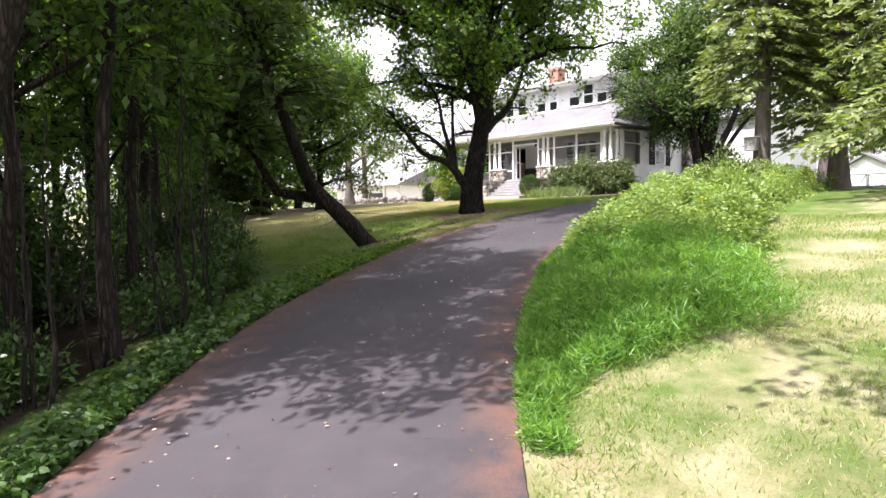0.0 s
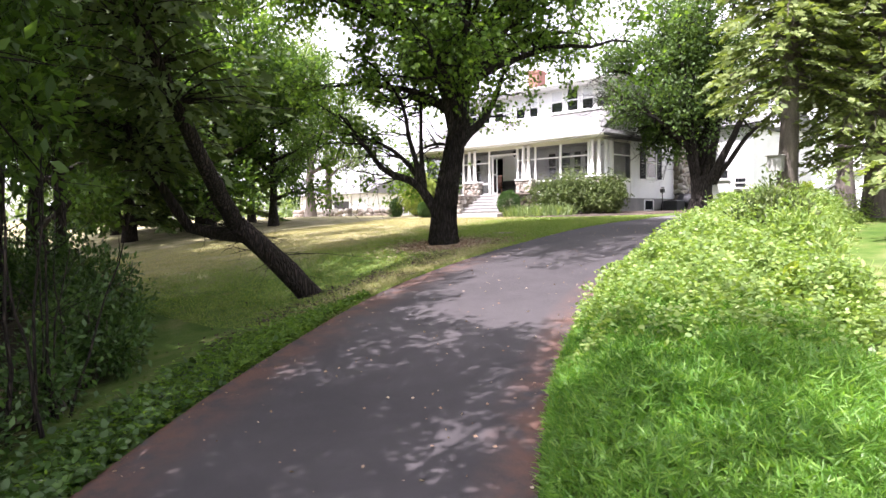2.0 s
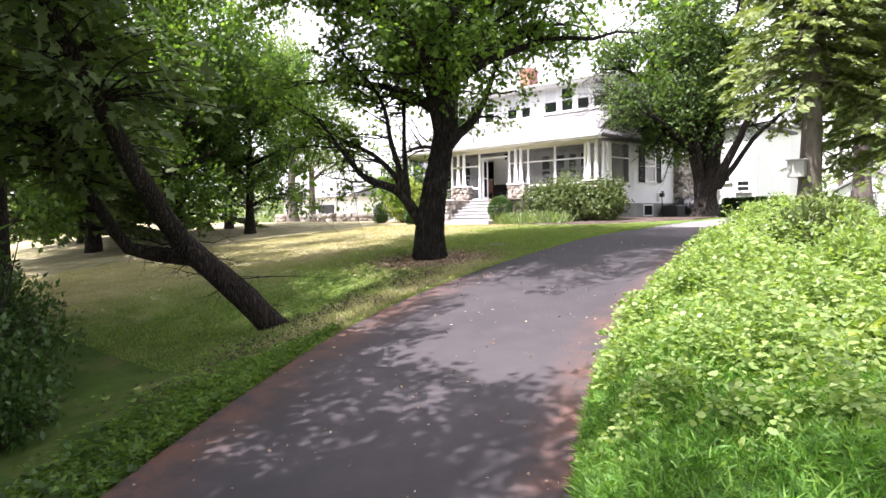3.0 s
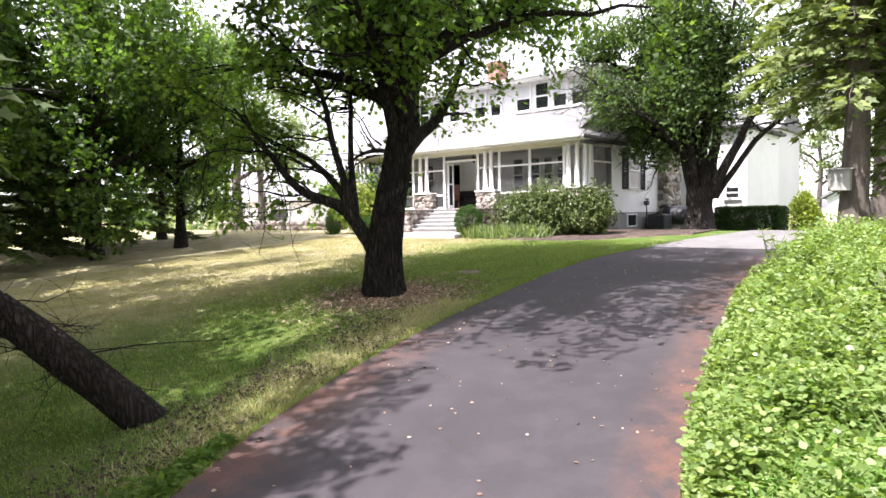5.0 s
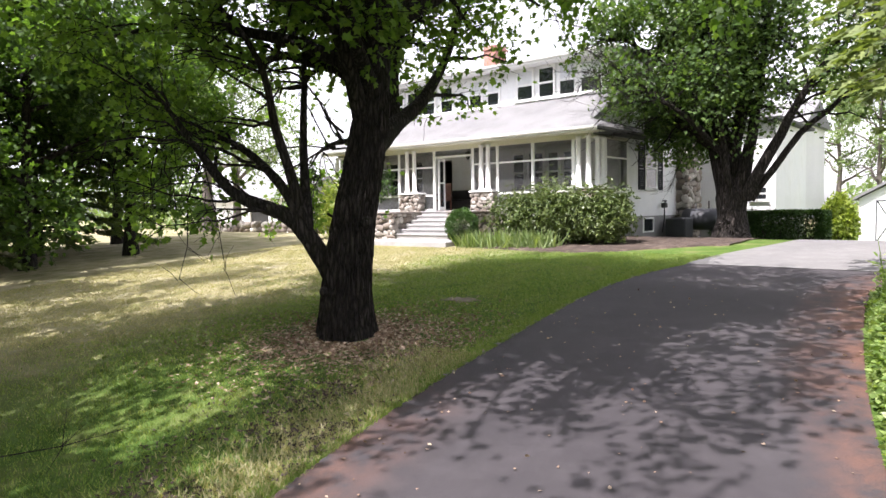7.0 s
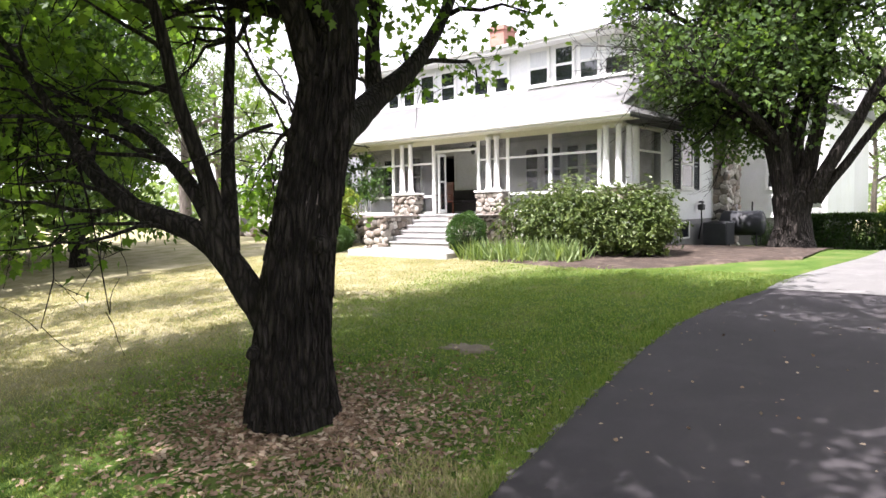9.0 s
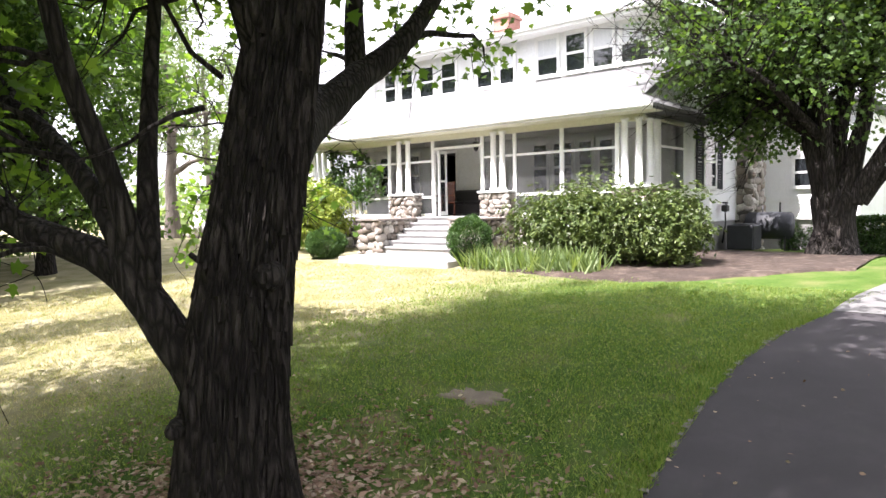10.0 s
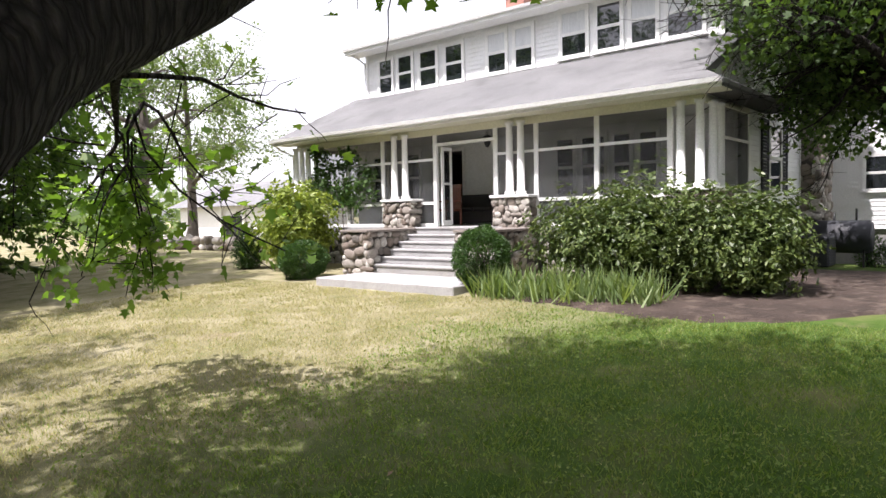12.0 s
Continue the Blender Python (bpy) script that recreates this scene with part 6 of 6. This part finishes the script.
def tall_weed(at, h, seed, n=70, size=0.13):
    r = np.random.default_rng(seed)
    t = thing("tall_weed", (at[0], at[1], float(land(np.array(at[0]), np.array(at[1])))), "tall leafy weed standing on the bank", "weed", "tall weeds on the bank")
    L, P, Dn = [], [], []
    for i in range(5):
        e = np.array([r.normal() * 0.16, r.normal() * 0.16, h * r.uniform(0.75, 1.05)])
        b = bend((r.normal() * 0.06, r.normal() * 0.06, 0), e, 7, r, 0.08)
        L.append((b, np.linspace(0.012, 0.004, 7)))
        for j in range(n // 5):
            f = r.uniform(0.3, 1)
            a = j * 2.4
            P.append(b[int(f * 6)] + r.normal(size=3) * 0.02), Dn.append((math.cos(a), math.sin(a), 0.35))
    part("stem", tubes("stem", L, 5), M_WEED, t)
    part("foliage", leaves("foliage", np.array(P), size, LONG, r, np.array(Dn), droop=0.1, spread=0.15), M_WEED, t)


for i in range(16):
    f = (i + rng.random()) / 16
    yy = -20.6 + 6.4 * f
    tall_weed((float(np.interp(yy, EDGE_R[::-1, 1] if EDGE_R[0, 1] > EDGE_R[-1, 1] else EDGE_R[:, 1], EDGE_R[::-1, 0] if EDGE_R[0, 1] > EDGE_R[-1, 1] else EDGE_R[:, 0])) + rng.uniform(1.5, 2.7), yy + rng.uniform(0.8, 1.5)), rng.uniform(0.5, 0.85), 430 + i, 150, 0.12)
for i, (x, y, h) in enumerate([(9.15, -9.6, 1.0), (9.4, -9.9, 0.8), (11.9, -17.2, 0.75), (12.9, -18.6, 0.8), (13.6, -19.4, 0.75), (12.4, -16.2, 0.85), (11.2, -14.2, 0.8), (13.9, -17.6, 0.9), (10.6, -12.6, 0.7)]):
    tall_weed((x, y), h, 400 + i)

for i, (x, y, a, h) in enumerate([(12.05, -14.2, 0.9, 1.5), (12.9, -15.6, 0.75, 1.3), (14.0, -18.1, 0.6, 1.0)]):
    shrub("bank_shrub", (x, y), (a, a * 0.9, h), "leafy green self-sown shrub on top of the bank", 470 + i, M_WEED if i else M_RHODO, 5200, 0.1, OVAL, 8, stems=9, shell=0.8, group="shrubs on the bank", rough=0.5)
for i, (x, y, h) in enumerate([(13.2, -16.2, 1.25), (13.5, -16.7, 1.1), (13.0, -16.9, 1.0), (14.3, -18.6, 1.0), (10.2, -11.4, 0.95), (10.4, -11.8, 1.0)]):
    tall_weed((x, y), h, 480 + i, 130, 0.12)
# broad dock leaves
dk = thing("dock_plant", (13.75, -18.6, float(land(np.array(13.75), np.array(-18.6)))), "broad-leaved dock plant among the bank weeds", "weed")
r = np.random.default_rng(490)
n = 34
a = r.uniform(0, 2 * math.pi, n)
P = np.c_[np.cos(a) * 0.12, np.sin(a) * 0.12, r.uniform(0.05, 0.55, n)]
part("foliage", leaves("foliage", P, 0.42, LONG * np.array([1.7, 1]), r, np.c_[np.cos(a), np.sin(a), r.uniform(0.1, 0.9, n)], droop=0.1, spread=0.1), M_YELLOW, dk)
part("stem", tubes("stem", [(bend((0, 0, 0), (0.05, 0.03, 0.6), 5, r, 0.05), np.linspace(0.02, 0.008, 5))], 6), M_WEED, dk)

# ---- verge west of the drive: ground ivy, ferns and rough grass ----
o = np.argsort(EDGE_L[:, 1])
n = 42000
y = -30.5 + 11.5 * rng.random(n)
s = np.abs(rng.normal(size=n)) * 0.6 * np.clip((-18.6 - y) / 3, 0.15, 1) + 0.03
x = np.interp(y, EDGE_L[o, 1], EDGE_L[o, 0]) - s * 0.86
y2 = y - 0.0
sl, _ = off_edge(x, y2, EDGE_L)
keep = (sl < -0.04) & (rng.random(n) < 0.35 + 0.65 * smooth01((-19.5 - y) / 2.5))
P = ground_pts(x, y2)[keep]
P[:, 2] += rng.uniform(0.01, 0.13, len(P))
tip = np.c_[rng.normal(size=(len(P), 2)), np.full(len(P), 0.15)]
# beside the wood the verge leaves take a darker colour that carries its shade
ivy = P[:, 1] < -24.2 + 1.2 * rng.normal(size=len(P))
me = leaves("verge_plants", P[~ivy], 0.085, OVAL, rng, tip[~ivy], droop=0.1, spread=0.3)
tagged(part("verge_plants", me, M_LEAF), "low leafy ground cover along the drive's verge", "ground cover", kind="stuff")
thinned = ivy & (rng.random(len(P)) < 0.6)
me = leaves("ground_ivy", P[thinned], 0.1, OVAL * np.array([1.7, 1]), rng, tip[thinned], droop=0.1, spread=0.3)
tagged(part("ground_ivy", me, M_IVY), "broad-leaved ground cover by the wood, coloured darker for its shade", "ground cover", kind="stuff")

# ---- lawn blades ----
def blades(name, x, y, h, m, label):
    P = ground_pts(x, y, -0.005)
    tip = np.c_[rng.normal(size=(len(x), 2)) * 0.55, np.full(len(x), 0.9)]
    me = leaves(name, P, h, np.array([(-0.09, 0), (0.09, 0), (0.0, 1.0)]), rng, tip, droop=0, spread=0.1)
    tagged(part(name, me, m), label, "grass", kind="stuff")


def dry(x, y):
    """How dried out the lawn is: open to the sun in the west, green under the maple."""
    w = np.array([noise.noise(Vector((a * 0.35, b * 0.35, 3.0))) + 0.5 * noise.noise(Vector((a * 1.1, b * 1.1, 7.0))) for a, b in zip(x, y)])
    return smooth01((0.6 - x + w * 2.2) / 3.2)


n = 430000
x = 7.6 - 17.5 * rng.random(n) ** 1.15
y = -3.6 - 17.5 * rng.random(n) ** 1.1
sl, _ = off_edge(x, y, EDGE_L)
patch = np.hypot((x - 2.75) / 0.34, (y + 10.35) / 0.18) < 0.9 + 0.3 * rng.normal(size=n)
root = np.hypot((x - MX - 0.2) / 1.7, (y - MY + 0.3) / 1.6) < 0.7 + 0.5 * rng.random(n)
slab = (x > -6.95) & (x < -3.0) & (y > -3.75)
mb_ = np.clip((x + 3) / 7.6, 0, 1)
bed = (x > -3.0) & (y > -3.35 - 0.75 * np.sin(mb_ * 3.0) + 2.2 * smooth01((mb_ - 0.6) / 0.4) + 0.08 * rng.normal(size=n))
keep = (sl < -0.02) & ~patch & ~root & ~slab & ~bed
x, y = x[keep], y[keep]
isdry = rng.random(len(x)) < dry(x, y) * 0.9 + 0.06
blades("lawn_grass", x[~isdry], y[~isdry], 0.055, M_BLADE, "short green lawn grass under the maple")
blades("dry_grass", x[isdry], y[isdry], 0.045, M_STRAW, "short straw-coloured sun-dried lawn grass")
n = 200000
x, y = rng.uniform(12.5, 22, n), rng.uniform(-29, -14, n)
s, _ = off_edge(x, y, EDGE_R)
keep = s > 0.05
x, y = x[keep], y[keep]
lump = np.array([noise.noise(Vector((a * 0.8, b * 0.8, 5.0))) for a, b in zip(x, y)])
keep = rng.random(len(x)) < 0.6 + 1.3 * lump
x, y, lump = x[keep], y[keep], lump[keep]
isdry = rng.random(len(x)) < 0.34 - 1.2 * lump
blades("bank_grass", x[~isdry], y[~isdry], 0.06, M_BLADE, "short green grass east of the bank")
blades("bank_dry_grass", x[isdry], y[isdry], 0.05, M_STRAW, "short dry grass east of the bank")
# rough edge of the lawn against the asphalt
n = 16000
y = rng.uniform(-20, -5.6, n)
x = np.interp(y, EDGE_L[o, 1], EDGE_L[o, 0]) - np.abs(rng.normal(size=n)) * 0.16 + 0.02
blades("edge_grass", x, y, 0.075, M_BLADE, "ragged grass along the edge of the drive")

n = 15000
y = rng.uniform(-20.5, -13, n)
x = np.interp(y, EDGE_L[o, 1], EDGE_L[o, 0]) - np.abs(rng.normal(size=n)) * 0.55 - 0.02
blades("verge_straw", x, y, 0.085, M_STRAW, "dry tufted grass along the drive's verge")

# clover and plantain in loose clumps through the green lawn
cl = 420
cx, cy = rng.uniform(-1.5, 6.5, cl), rng.uniform(-15.5, -4.2, cl)
k = rng.integers(0, cl, 20000)
w = rng.uniform(0.1, 0.4, cl)[k]
x, y = cx[k] + rng.normal(size=20000) * w, cy[k] + rng.normal(size=20000) * w
keep = (off_edge(x, y, EDGE_L)[0] < -0.05) & (np.hypot(x - MX, y - MY) > 1.5) & (np.hypot((x - 2.75) / 0.6, (y + 10.35) / 0.35) > 1)
P = ground_pts(x[keep], y[keep], 0.02)
P[:, 2] += rng.uniform(0, 0.03, len(P))
tip = np.c_[rng.normal(size=(len(P), 2)), np.full(len(P), 0.3)]
tagged(part("lawn_clover", leaves("lawn_clover", P, 0.026, OVAL * np.array([2.0, 1]), rng, tip, droop=0, spread=0.2), M_BLADE), "low clover and plantain clumps in the lawn", "clover", kind="stuff")

# worn bare patch in the lawn
bm = bmesh.new()
rings = []
for f in (0.0, 0.5, 0.85, 1.0):
    ring = []
    for a in np.linspace(0, 2 * math.pi, 36, endpoint=False):
        q = f * (1 + 0.9 * noise.noise(Vector((math.cos(a) * 2.4, math.sin(a) * 2.4, 2.0))))
        px, py = 2.75 + 0.36 * q * math.cos(a), -10.35 + 0.2 * q * math.sin(a)
        ring.append(bm.verts.new((px, py, float(land(np.array(px), np.array(py))) + 0.016 - 0.03 * (f == 1.0))))
    rings.append(ring)
for r0, r1 in zip(rings[:-1], rings[1:]):
    for i in range(36):
        bm.faces.new((r0[i], r0[(i + 1) % 36], r1[(i + 1) % 36], r1[i]))
tagged(part("bare_soil", bm, M_SOIL, smooth=True), "worn patch of bare dry soil in the lawn", "ground", kind="structure")

# brown litter round the maple's foot
n = 9500
a, q = rng.uniform(0, 2 * math.pi, n), np.abs(rng.normal(size=n)) * 1.1 + 0.3
x, y = MX + np.cos(a) * q * 1.15 + 0.25, MY + np.sin(a) * q * 0.95 - 0.1
ok = off_edge(x, y, EDGE_L)[0] < 0
P = ground_pts(x, y, 0.012)[ok]
tip = np.c_[rng.normal(size=(len(P), 2)), np.full(len(P), 0.1)]
tagged(part("leaf_litter", leaves("leaf_litter", P, 0.07, KITE, rng, tip, droop=0, spread=0.15), M_LITTER), "brown leaf litter at the foot of the maple", "leaves", kind="stuff")

# dead leaves and twigs on the verge round the leaning tree's foot
n = 9000
y = rng.uniform(-22.5, -14.6, n)
x = np.interp(y, EDGE_L[o, 1], EDGE_L[o, 0]) - 0.05 - np.abs(rng.normal(size=n)) * 0.95
lump = np.array([noise.noise(Vector((a * 1.3, b * 1.3, 11.0))) for a, b in zip(x, y)])
keep = (rng.random(n) < 0.55 + 1.6 * lump) & (off_edge(x, y, EDGE_L)[0] < -0.03)
P = ground_pts(x[keep], y[keep], 0.015)
P[:, 2] += rng.uniform(0, 0.03, len(P))
tip = np.c_[rng.normal(size=(len(P), 2)), np.full(len(P), 0.15)]
tagged(part("verge_litter", leaves("verge_litter", P, 0.055, KITE, rng, tip, droop=0, spread=0.2), M_MULCH), "brown dead leaves and twigs on the verge", "leaves", kind="stuff")

# fallen leaves on the drive
n = 800
k = rng.integers(0, 150, n)
f = np.where(rng.random(n) < 0.5, rng.random(n) ** 2.2, 1 - rng.random(n) ** 2.2)
f = np.where(rng.random(n) < 0.35, rng.random(n), f)
xy = EDGE_L[k] * (1 - f)[:, None] + EDGE_R[k] * f[:, None] + rng.normal(size=(n, 2)) * 0.08
P = np.c_[xy, gz(xy[:, 0], xy[:, 1]) + 0.032]
tip = np.c_[rng.normal(size=(n, 2)), np.zeros(n)]
me = leaves("fallen_leaves", P, 0.04, OVAL * np.array([1.6, 1]), rng, tip, droop=0, spread=0.05)
tagged(part("fallen_leaves", me, M_LITTER), "scattered dry fallen leaves on the asphalt", "leaves", kind="stuff")

# pale edging stones along the upper lawn edge
ed = EDGE_L[(EDGE_L[:, 1] > -14.5) & (EDGE_L[:, 1] < -6.2)]
V = []
for a, b in zip(ed[:-1], ed[1:]):
    for f in np.arange(0, 1, 0.34):
        if rng.random() < 0.55:
            continue
        p = a + (b - a) * f
        d = (b - a) / np.linalg.norm(b - a)
        nn = np.array([-d[1], d[0]])
        L, w = rng.uniform(0.05, 0.11), rng.uniform(0.015, 0.035)
        z = float(gz(p[0], p[1])) + 0.035 + rng.uniform(0, 0.01)
        c = [p + nn * w, p - nn * w, p + d * L - nn * w * 0.8, p + d * L + nn * w * 0.7]
        V += [(*q, z) for q in c]
        V += [(*c[1], z), (*c[1], z - 0.05), (*c[2], z - 0.05), (*c[2], z)]
tagged(part("edging", polys("edging", V, 4), M_KERB), "broken pale edging along the drive", "edging", kind="stuff")
